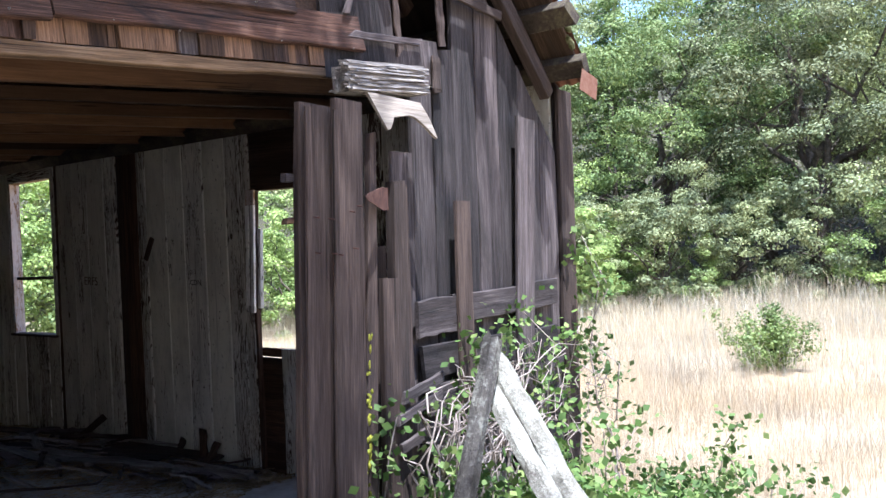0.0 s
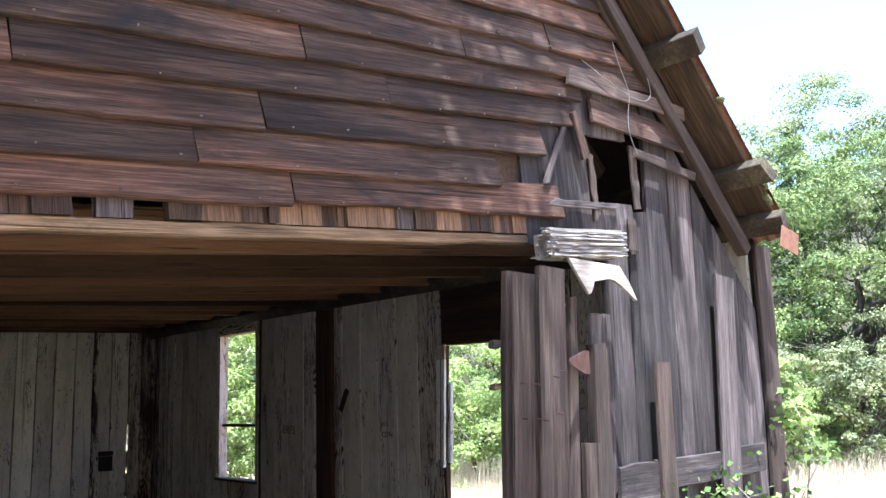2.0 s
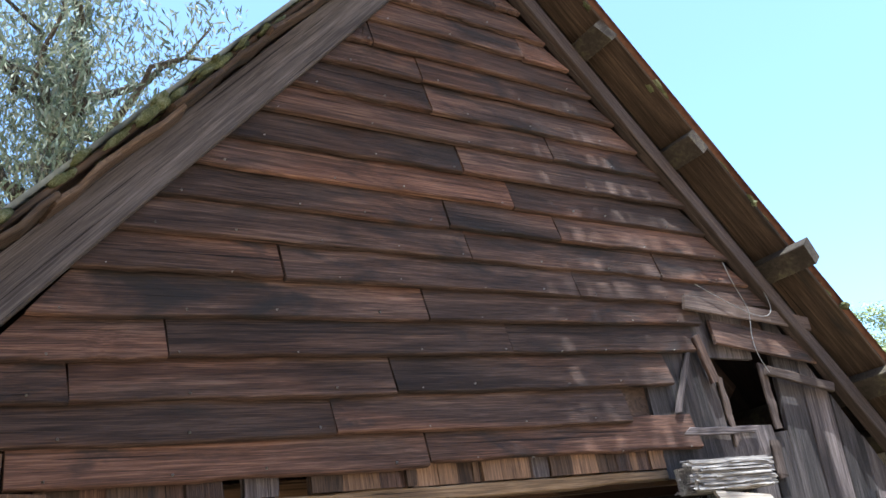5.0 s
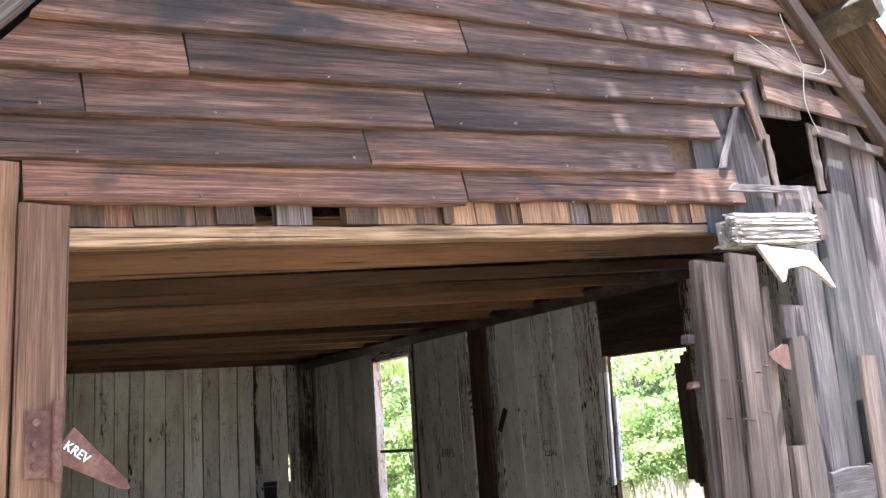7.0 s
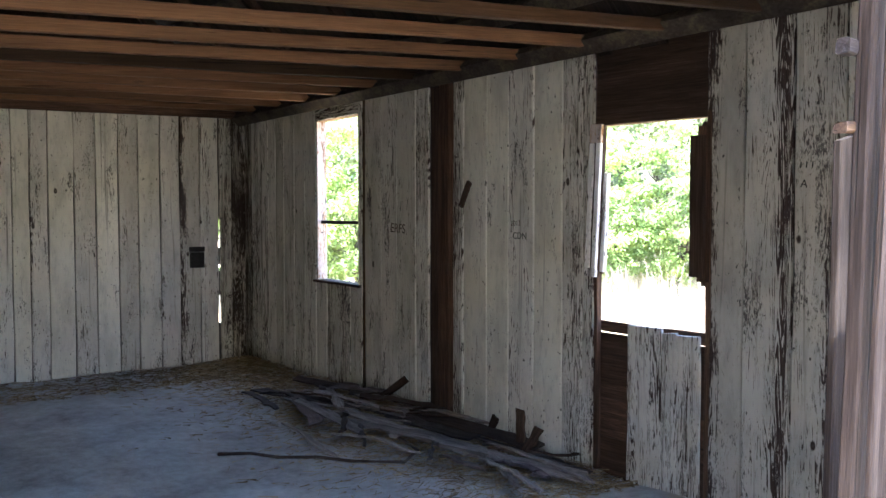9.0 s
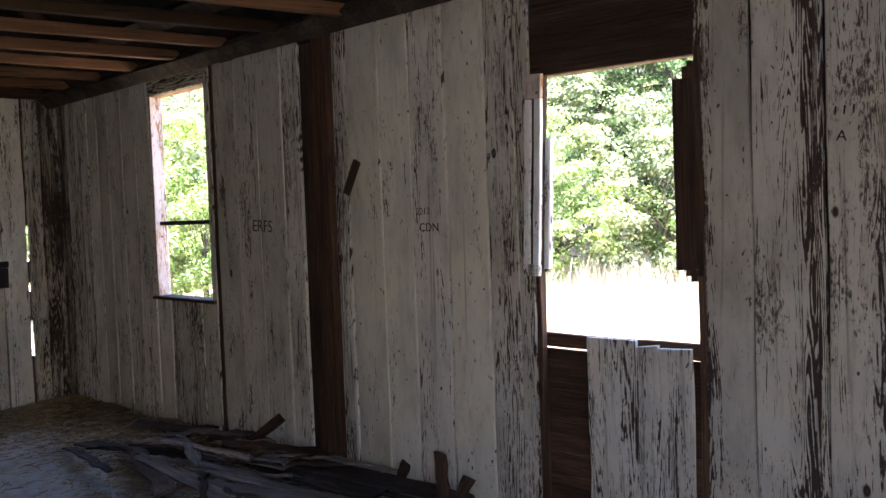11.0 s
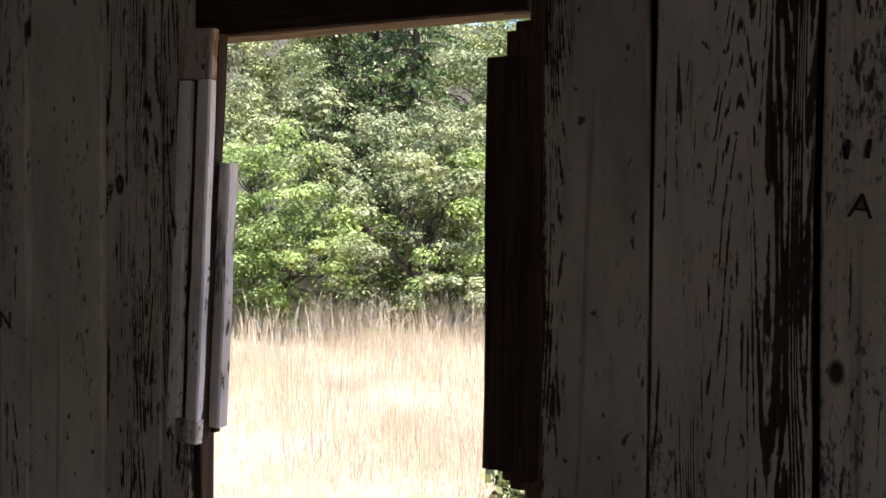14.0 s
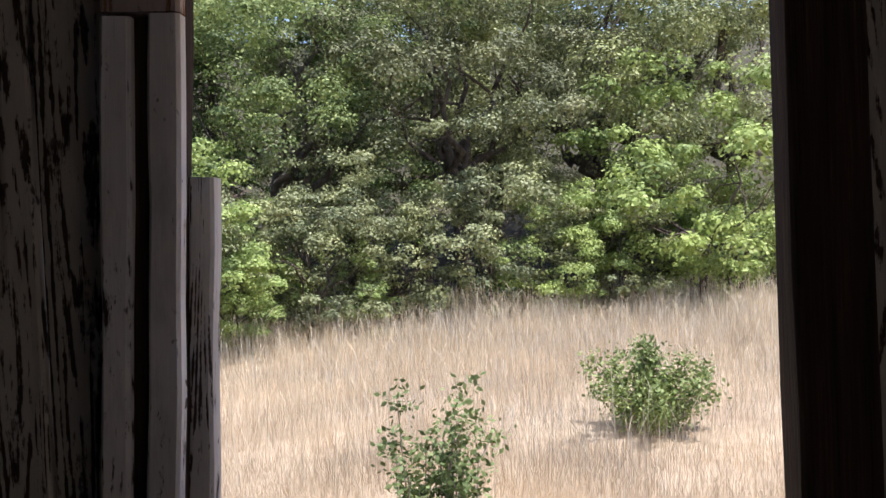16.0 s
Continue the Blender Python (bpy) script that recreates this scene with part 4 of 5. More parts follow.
for d, seed, count in ((-d_l, 61, 130), (d_r, 62, 22)):
    n = Vector((1, 0, 0)).cross(d).normalized()
    n = n if n.z > 0 else -n
    tagged(part("moss", moss_mesh(seed, count, 3.3), roof, "grey-green moss and lichen crust", axes(RIDGE + n * 0.192 + Vector((0.19, 0, 0)), d, (-1, 0, 0))), kind="stuff")
    for k in range(7 if seed == 61 else 0):
        plank("shingle", roof, RIDGE + d * (0.1 + 0.47 * k) + n * (0.165 + rng.uniform(-0.012, 0.006)) + Vector((0.215 + rng.uniform(-0.02, 0.035), 0, 0)), d, (-1, 0, 0), 0.45 + rng.uniform(-0.08, 0.1), 0.09, 0.016, M_DECK, rough=0.03, ragged=0.04, segs=6)
tagged(part("lichen", moss_mesh(63, 40, 0.75, M_YELLOW, 0.35), strips, "bright yellow-green lichen", axes((0.15, -1.865, 0.55), (0, 0.075, 1), (0, 1, 0))), kind="stuff")
# ---- joists under the loft ----
ceiling = empty("ceiling", "open brown joists under a dark loft", "ceiling", kind="structure")
jv, jf = [], []
level = pose(0, -4.59, 2.1, 4.4, 0, 0)
for k in range(13):
    xj = -0.28 - 0.575 * k
    me = plank_mesh("joist", 4.6, 0.088 if k < 2 else 0.064, 0.05, M_BEAM, 50 + k, segs=4)
    f = k / 12
    lo, hi = 2.09 + 0.40 * f + rng.uniform(-0.008, 0.008), 2.51 + 0.08 * f
    m = axes((xj, -4.59, lo), (0, 4.59, hi - lo), (0, lo - hi, 4.59))
    base = len(jv)
    jv += [tuple(level.inverted() @ m @ v.co) for v in me.vertices]
    jf += [tuple(base + i for i in p.vertices) for p in me.polygons]
    bpy.data.meshes.remove(me)
part("joists", mesh_of("joists", jv, jf, M_JOIST), ceiling, "", level)

# ---- foliage and grass ----
def mesh_np(name, verts, faces, mat):
    me = bpy.data.meshes.new(name)
    nv, nf, k = len(verts), len(faces), faces.shape[1]
    me.vertices.add(nv)
    me.vertices.foreach_set("co", np.ascontiguousarray(verts, dtype=np.float32).ravel())
    me.loops.add(nf * k)
    me.loops.foreach_set("vertex_index", np.ascontiguousarray(faces, dtype=np.int32).ravel())
    me.polygons.add(nf)
    me.polygons.foreach_set("loop_start", np.arange(0, nf * k, k, dtype=np.int32))
    me.update(calc_edges=True)
    me.materials.append(mat)
    return me


def leaf_cloud(centres, size, g, stretch=1.6, droop=0.0, out=None):
    """Diamond leaves at the centres, turned at random."""
    n = len(centres)
    up = g.normal(size=(n, 3))
    if out is not None:
        up = up * 0.42 + out * 1.0
        up[:, 2] += 0.35
    else:
        up[:, 2] += 0.0 if droop else 0.75
    up /= np.linalg.norm(up, axis=1)[:, None]
    a = g.normal(size=(n, 3))
    a[:, 2] -= droop
    a -= (a * up).sum(1)[:, None] * up
    a /= np.linalg.norm(a, axis=1)[:, None]
    b = np.cross(up, a)
    s = size * g.uniform(0.6, 1.35, (n, 1))
    v = np.stack((centres - a * s * stretch * 0.5, centres - b * s * 0.5, centres + a * s * stretch * 0.5, centres + b * s * 0.5), 1).reshape(-1, 3)
    return v, np.arange(4 * n).reshape(-1, 4)


def clumps(g, count, spread, shell, leaves, clump, low=2.0):
    """Leaf centres of a crown: domed boughs set apart from one another, each of several clumps, with gaps between."""
    nb = max(7, count // 5)
    d = np.zeros((nb, 3))
    for i in range(nb):
        q = g.normal(size=(10, 3))
        q /= np.linalg.norm(q, axis=1)[:, None]
        q[:, 2] = np.where((q[:, 2] < -low) & (g.uniform(0, 1, 10) < 0.93), -q[:, 2] * g.uniform(0.2, 1.0, 10), q[:, 2])
        gap = np.linalg.norm(q[:, None, :] - d[None, :max(i, 1), :], axis=2).min(1)
        d[i] = q[gap.argmax()]
    r = shell + (1 - shell) * g.uniform(0, 1, nb) ** 0.6
    lump = 1 + 0.22 * np.sin(d[:, 0] * 5 + 1.0) * np.sin(d[:, 1] * 4 + 2.0) + 0.16 * np.sin(d[:, 2] * 7)
    heart = d * (r * lump)[:, None] * np.array(spread)
    k = max(4, count // nb)
    e = g.normal(size=(nb, k, 3))
    e /= np.linalg.norm(e, axis=2)[:, :, None]
    e[:, :, 2] = np.where(g.uniform(0, 1, (nb, k)) < 0.72, np.abs(e[:, :, 2]), e[:, :, 2])
    wide = clump * 1.15 * g.uniform(0.6, 1.4, (nb, 1, 1))
    c = (heart[:, None, :] + e * wide * np.array((1.05, 1.05, 0.85))).reshape(-1, 3)
    n = len(c)
    sz = clump * 0.62 * g.uniform(0.5, 1.4, n)
    o = g.normal(size=(n, leaves, 3))
    o /= np.linalg.norm(o, axis=2)[:, :, None]
    o[:, :, 2] = np.where(g.uniform(0, 1, (n, leaves)) < 0.66, np.abs(o[:, :, 2]), o[:, :, 2])
    # most leaves sit on the skin of their clump, some sprigs reach out of it
    reach = np.where(g.uniform(0, 1, (n, leaves, 1)) < 0.72, g.uniform(0.7, 1.05, (n, leaves, 1)), g.uniform(0.2, 1.35, (n, leaves, 1)))
    pts = o * (sz[:, None, None] * np.array((1.0, 1.0, 0.72)) * reach)
    return (c[:, None, :] + pts).reshape(-1, 3), c, o.reshape(-1, 3)


def limb_mesh(name, paths, mat, sides=7):
    """Tapered limbs, each a list of (point, radius)."""
    v, f = [], []
    for path in paths:
        base = len(v)
        for i, (p, r) in enumerate(path):
            p = Vector(p)
            q = Vector(path[min(i + 1, len(path) - 1)][0]) - Vector(path[max(i - 1, 0)][0])
            q.normalize()
            e1 = q.cross(Vector((0.31, 0.85, 0.42))).normalized()
            e2 = q.cross(e1)
            for k in range(sides):
                a = 2 * math.pi * k / sides
                v.append(tuple(p + (e1 * math.cos(a) + e2 * math.sin(a)) * r))
        for i in range(len(path) - 1):
            for k in range(sides):
                f.append((base + i * sides + k, base + i * sides + (k + 1) % sides, base + (i + 1) * sides + (k + 1) % sides, base + (i + 1) * sides + k))
    return mesh_of(name, v, f, mat, True)


def wander(r, a, b, r0, r1, steps=6, wob=0.12):
    a, b = Vector(a), Vector(b)
    ln = (b - a).length
    return [(a.lerp(b, i / steps) + Vector((r.uniform(-1, 1), r.uniform(-1, 1), r.uniform(-1, 1))) * wob * ln * (0 if i == 0 else 1) * 0.5, r0 + (r1 - r0) * i / steps) for i in range(steps + 1)]


def tree(name, seed, height, spread, crown_z, mat, label, count, leaves, size, clump, shell=0.55, trunk=0.22, limbs=9, droop=0.0, low=2.0, category="tree", group="trees at the field's edge"):
    g = np.random.default_rng(seed)
    r = random.Random(seed)
    ob = empty(name, label, category, group)
    pts, c, out = clumps(g, count, spread, shell, leaves, clump, low)
    pts[:, 2] += crown_z
    c[:, 2] += crown_z
    keep = pts[:, 2] > 0.05
    v, f = leaf_cloud(pts[keep], size, g, droop=droop, out=out[keep])
    part("crown", mesh_np("crown", v, f, mat), ob)
    fork = (r.uniform(-0.2, 0.2), r.uniform(-0.2, 0.2), crown_z * 0.55)
    paths = [wander(r, (0, 0, -0.3), fork, trunk, trunk * 0.75, 5, 0.06)]
    for i in range(limbs):
        end = c[r.randrange(len(c))] * 0.85
        end[2] = max(end[2], fork[2] * 1.05)
        paths.append(wander(r, fork, tuple(end), trunk * 0.5, trunk * 0.07, 7, 0.14))
        sub = paths[-1][4][0]
        end2 = c[r.randrange(len(c))]
        paths.append(wander(r, sub, Vector(end2).lerp(sub, 0.3), trunk * 0.2, trunk * 0.03, 5, 0.14))
    part("trunk", limb_mesh("trunk", paths, M_BARK), ob)
    return ob


def at(x, y, turn, scale=1.0, zs=1.0):
    far = max(0.0, math.hypot(x + 3, y - 2) - 22.0)
    return Matrix.LocRotScale((x, y, -0.15 + min(far * 0.42, 26.0)), Euler((0, 0, radians(turn))), (scale, scale, scale * zs))


def plant(src, x, y, turn, scale, used):
    if src.name not in used:
        used.add(src.name)
        src.matrix_basis = at(x, y, turn, scale)
        return src
    c = copy_thing(src, pose(0, 0, 0))
    c.matrix_basis = at(x, y, turn, scale)
    return c


used = set()
OAK = tree("oak_tree", 11, 8.5, (3.3, 3.3, 3.4), 4.9, M_OAKSHADE, "broad live oak with grey-green foliage darkened for shade and dark limbs", 150, 360, 0.045, 0.82, 0.6, low=0.5)
OAK2 = tree("oak_tree", 12, 8.0, (2.9, 3.1, 3.2), 4.7, M_OAK, "live oak with dark green leaves at the field's edge", 150, 350, 0.045, 0.78, 0.6, low=0.68)
OAK3 = tree("oak_tree", 16, 8.5, (3.3, 3.3, 3.6), 4.6, M_SUNLITLEAF, "tall live oak with leaves coloured pale yellow-green for full sun", 155, 340, 0.045, 0.78, 0.6, low=0.55)


def conifer(seed, height, label):
    """A straight trunk with whorls of drooping feathery branches."""
    g = np.random.default_rng(seed)
    r = random.Random(seed)
    ob = empty("young_conifer", label, "tree", "trees at the field's edge")
    paths = [wander(r, (0, 0, -0.3), (0.1, 0.1, height), 0.17, 0.02, 8, 0.01)]
    pts = []
    for i in range(84):
        z = height * (0.16 + 0.83 * i / 84)
        ang, ln = i * 2.4 + r.uniform(-0.4, 0.4), (2.3 * (1.02 - z / height) + 0.25) * r.uniform(0.7, 1.15)
        a = Vector((0, 0, z))
        path = [(a + Vector((math.cos(ang) * ln * f, math.sin(ang) * ln * f, ln * (0.16 * f - 0.42 * f * f))), 0.022 * (1 - f) + 0.004) for f in (0, 0.25, 0.5, 0.75, 1.0)]
        paths.append(path)
        m = int(150 + 190 * ln / 2.3)
        f = g.uniform(0.12, 1.03, m)
        side = g.normal(0, 1, m) * 0.17 * ln * (1.15 - f) + g.normal(0, 0.03, m)
        x = math.cos(ang) * ln * f - math.sin(ang) * side
        y = math.sin(ang) * ln * f + math.cos(ang) * side
        zz = z + ln * (0.16 * f - 0.42 * f * f) - np.abs(side) * 0.5 - g.uniform(0, 0.12, m)
        pts.append(np.stack((x, y, zz), 1))
    v, f = leaf_cloud(np.concatenate(pts), 0.04, g, stretch=2.6, droop=0.9)
    part("crown", mesh_np("crown", v, f, M_FIR), ob)
    part("trunk", limb_mesh("trunk", paths, M_BARK), ob)
    return ob


FIR = conifer(13, 9.4, "slender dark green conifer with drooping branches among the oaks")
SHRUB = tree("shrub", 14, 2.6, (1.35, 1.35, 1.25), 1.2, M_BRIGHT, "dense bright green shrub at the edge of the field", 100, 165, 0.037, 0.36, 0.6, 0.05, 8, category="shrub", group="shrubs at the field's edge")
SHRUB2 = tree("shrub", 15, 2.6, (1.3, 1.5, 1.45), 1.35, M_OLIVE, "grey-green shrub at the edge of the field", 100, 165, 0.037, 0.36, 0.6, 0.05, 8, category="shrub", group="shrubs at the field's edge")
for src, x, y, turn, sc in (
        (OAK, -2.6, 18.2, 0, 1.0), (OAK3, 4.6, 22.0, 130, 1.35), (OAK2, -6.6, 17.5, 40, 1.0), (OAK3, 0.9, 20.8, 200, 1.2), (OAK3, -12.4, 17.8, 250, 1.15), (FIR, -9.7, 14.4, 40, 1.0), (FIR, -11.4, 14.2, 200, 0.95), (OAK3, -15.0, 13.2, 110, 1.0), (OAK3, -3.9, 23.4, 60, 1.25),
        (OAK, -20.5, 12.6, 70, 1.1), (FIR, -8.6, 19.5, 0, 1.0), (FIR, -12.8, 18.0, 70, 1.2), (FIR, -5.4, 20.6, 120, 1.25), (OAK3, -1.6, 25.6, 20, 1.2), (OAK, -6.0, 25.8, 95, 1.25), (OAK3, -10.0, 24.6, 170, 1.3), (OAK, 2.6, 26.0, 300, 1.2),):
    plant(src, x, y, turn, sc, used)
for src, x, y, turn, sc in (
        (SHRUB, -9.6, 9.8, 0, 1.15), (SHRUB2, -8.4, 12.2, 20, 1.1), (SHRUB, -10.9, 8.6, 80, 1.1), (SHRUB, -6.7, 14.6, 140, 0.75), (SHRUB2, -5.4, 15.4, 200, 1.1), (SHRUB2, -3.6, 15.3, 250, 0.95),
        (SHRUB, -4.6, 14.8, 100, 0.6), (SHRUB2, -2.0, 16.2, 310, 1.25), (SHRUB, -0.6, 16.4, 30, 0.95), (SHRUB2, 0.6, 17.2, 60, 1.0), (SHRUB, 1.6, 18.2, 110, 1.25), (SHRUB, 3.6, 19.8, 160, 1.1),
        (SHRUB2, 5.4, 21.2, 210, 1.1), (SHRUB, -13.0, 8.2, 260, 1.2), (SHRUB2, -15.6, 8.8, 300, 1.2), (SHRUB, -18.4, 9.2, 350, 1.3), (SHRUB2, -21.5, 9.8, 40, 1.3), (SHRUB, -25.0, 10.4, 90, 1.6),
        (SHRUB, 2.3, 17.4, 200, 1.9), (SHRUB2, -5.3, 13.9, 90, 1.05), (SHRUB, -6.2, 12.8, 90, 0.6), (SHRUB2, -7.4, 13.4, 150, 0.9), (SHRUB2, 8.4, 22.6, 10, 1.3), (SHRUB, -12.2, 10.6, 200, 1.25), (SHRUB, -7.9, 15.6, 80, 1.3), (SHRUB2, -8.0, 10.9, 130, 1.2), (SHRUB, -6.9, 12.1, 10, 1.15), (SHRUB2, -9.6, 13.6, 70, 1.6), (SHRUB2, -12.6, 13.4, 220, 1.8), (SHRUB, -12.4, 4.3, 30, 1.25), (SHRUB2, -13.6, 5.8, 160, 1.4), (SHRUB, -14.2, 2.8, 280, 1.4), (SHRUB, -15.5, 4.6, 90, 1.7)):
    plant(src, x, y, turn, sc, used)

# tall gum tree behind the barn, its crown hanging past the gable
def gum_tree(seed, label, m, lean=(0.4, 0.3), limbs=22, tall=9.0, reach=3.8, twigs=5):
    g = np.random.default_rng(seed)
    r = random.Random(seed)
    ob = empty("eucalyptus_tree", label, "tree", "eucalyptus trees", m=m)
    paths = [wander(r, (0, 0, -0.3), (lean[0], lean[1], tall), 0.38, 0.2, 8, 0.03)]
    centres = []
    for i in range(limbs):
        z = r.uniform(tall * 0.6, tall)
        ang = r.uniform(0, 6.28)
        ln = r.uniform(0.4, 1.0) * reach
        end = Vector((math.cos(ang) * ln, math.sin(ang) * ln, z + r.uniform(0.3, 2.0)))
        base = Vector((lean[0], lean[1], 0)) * (z / tall)
        path = wander(r, base + Vector((0, 0, z)), base + end, 0.09, 0.015, 7, 0.14)
        paths.append(path)
        for p, _ in path[3:]:
            for _ in range(twigs):
                centres.append(Vector(p) + Vector((r.gauss(0, 0.4), r.gauss(0, 0.4), r.gauss(-0.3, 0.4))))
    c = np.array([tuple(p) for p in centres])
    pts = c[:, None, :] + g.normal(size=(len(c), 55, 3)) * np.array((0.16, 0.16, 0.36))
    v, f = leaf_cloud(pts.reshape(-1, 3), 0.032, g, 5.0, 2.5)
    part("crown", mesh_np("crown", v, f, M_GUM), ob)
    part("trunk", limb_mesh("trunk", paths, M_BARK), ob)
    return ob


gum_tree(31, "tall eucalyptus with drooping grey-green leaves behind the barn", pose(-9.8, -3.4, -0.2), lean=(0.1, 0.9), limbs=26, tall=11.0, reach=3.0, twigs=3)
# this one stands behind the walker and throws its dappled shade on the gable
gum_tree(32, "leaning eucalyptus that shades the barn's gable", pose(3.6, -7.1, -0.2), lean=(-3.2, 3.2), limbs=46, tall=8.6, reach=2.3, twigs=5)


def grass(name, label, count, box, height, seed, near, heads=False):
    """Dry standing stalks with seed heads, thicker towards the barn."""
    g = np.random.default_rng(seed)
    x0, x1, y0, y1 = box
    x = g.uniform(x0, x1, count)
    y = y0 + (y1 - y0) * g.uniform(0, 1, count) ** near
    patch = 0.75 + 0.25 * np.sin(x * 1.3 + np.sin(y * 0.9) * 2) * np.sin(y * 1.1 + 1) + 0.1 * np.sin(x * 5.1) * np.sin(y * 4.3)
    h = height * g.uniform(0.4, 1.2, count) * patch * (0.8 + 0.2 * np.sin(x * 2.7 + y * 0.6) * np.sin(y * 2.1 - x * 0.8))
    inside = (x > -7.9) & (x < 0.25) & (y < 0.25)
    x, y, h = x[~inside], y[~inside], h[~inside]
    n = len(x)
    a = g.uniform(0, 2 * np.pi, n)
    wid = g.uniform(0.0007, 0.0015, n) * (1 + 0.6 * np.clip((y - 3) / 9, 0, 1.1))
    lean = h * (0.04 + 0.6 * g.uniform(0, 1, n) ** 2.2)
    la = g.uniform(0, 2 * np.pi, n)
    dx, dy = np.cos(a) * wid, np.sin(a) * wid
    lx, ly = np.cos(la) * lean, np.sin(la) * lean
    z = np.full(n, -0.16)
    p0 = np.stack((x - dx, y - dy, z), 1)
    p1 = np.stack((x + dx, y + dy, z), 1)
    p2 = np.stack((x + lx * 0.6 + dx, y + ly * 0.6 + dy, z + h * 0.8), 1)
    p3 = np.stack((x + lx * 0.6 - dx, y + ly * 0.6 - dy, z + h * 0.8), 1)
    if not heads:
        tip = np.stack((x + lx + dx * 0.25, y + ly + dy * 0.25, z + h), 1)
        tip2 = np.stack((x + lx - dx * 0.25, y + ly - dy * 0.25, z + h), 1)
        v = np.stack((p0, p1, tip, tip2), 1).reshape(-1, 3)
        return tagged(part(name, mesh_np(name, v, np.arange(4 * n).reshape(-1, 4), M_STRAW)), label, "grass", kind="stuff")
    k = np.where(g.uniform(0, 1, n) < 0.6, g.uniform(2.0, 4.0, n), 0.6)
    q2 = np.stack((x + lx * 0.8 + dx * k, y + ly * 0.8 + dy * k, z + h * 0.9), 1)
    q3 = np.stack((x + lx - dx * 0.3, y + ly - dy * 0.3, z + h), 1)
    v = np.stack((p0, p1, p2, p3, q2, q3), 1).reshape(-1, 3)
    b = np.arange(n)[:, None] * 6
    f = np.concatenate((b + np.array([[0, 1, 2, 3]]), b + np.array([[3, 2, 4, 5]])))
    return tagged(part(name, mesh_np(name, v, f, M_OATS)), label, "grass", kind="stuff")


grass("dry_grass", "tall dry golden grass with seed heads across a sunny field", 300000, (-12, 4.5, 0.3, 16.5), 0.4, 5, 1.2)
grass("dry_grass", "dry golden grass close to the barn wall", 45000, (-5, 1.2, 0.3, 6), 0.38, 6, 1.0)
grass("dry_grass", "tall oat stalks along the edge of the field", 60000, (-14, 7, 4, 18), 0.95, 8, 0.62, True)


def leafy_plant(name, label, m, stems, seed, size, mat, height, spread, category="bush", group=""):
    g = np.random.default_rng(seed)
    r = random.Random(seed)
    ob = empty(name, label, category, group, m=m)
    paths, cs = [], []
    for _ in range(stems):
        a, s = r.uniform(0, 6.28), r.uniform(0.2, 1.0) * spread
        end = (math.cos(a) * s, math.sin(a) * s, height * r.uniform(0.5, 1.0))
        path = wander(r, (r.uniform(-0.05, 0.05), r.uniform(-0.05, 0.05), -0.05), end, 0.008, 0.003, 6, 0.12)
        paths.append(path)
        for p, _ in path[2:]:
            cs.append(tuple(p))
    c = np.array(cs)
    pts = (c[:, None, :] + g.normal(size=(len(c), 60, 3)) * 0.05).reshape(-1, 3)
    v, f = leaf_cloud(pts, size, g, 1.7)
    part("leaves", mesh_np("leaves", v, f, mat), ob)
    part("stem", limb_mesh("stem", paths, M_TWIG, 5), ob)
    return ob


leafy_plant("coyote_bush", "small green bush rising from dry grass outside the doorway", pose(-2.42, 3.15, -0.15), 14, 41, 0.021, M_OAK, 1.04, 0.32, group="bushes in the grass")
leafy_plant("coyote_bush", "round dark green bush standing in dry grass", pose(-0.75, 6.55, -0.15), 30, 42, 0.025, M_OAK, 0.78, 0.6, group="bushes in the grass")
leafy_plant("mullein_plant", "low broad-leaved green weed in dry grass", pose(-3.06, 3.4, -0.15), 7, 44, 0.055, M_OLIVE, 0.32, 0.3, category="weed")

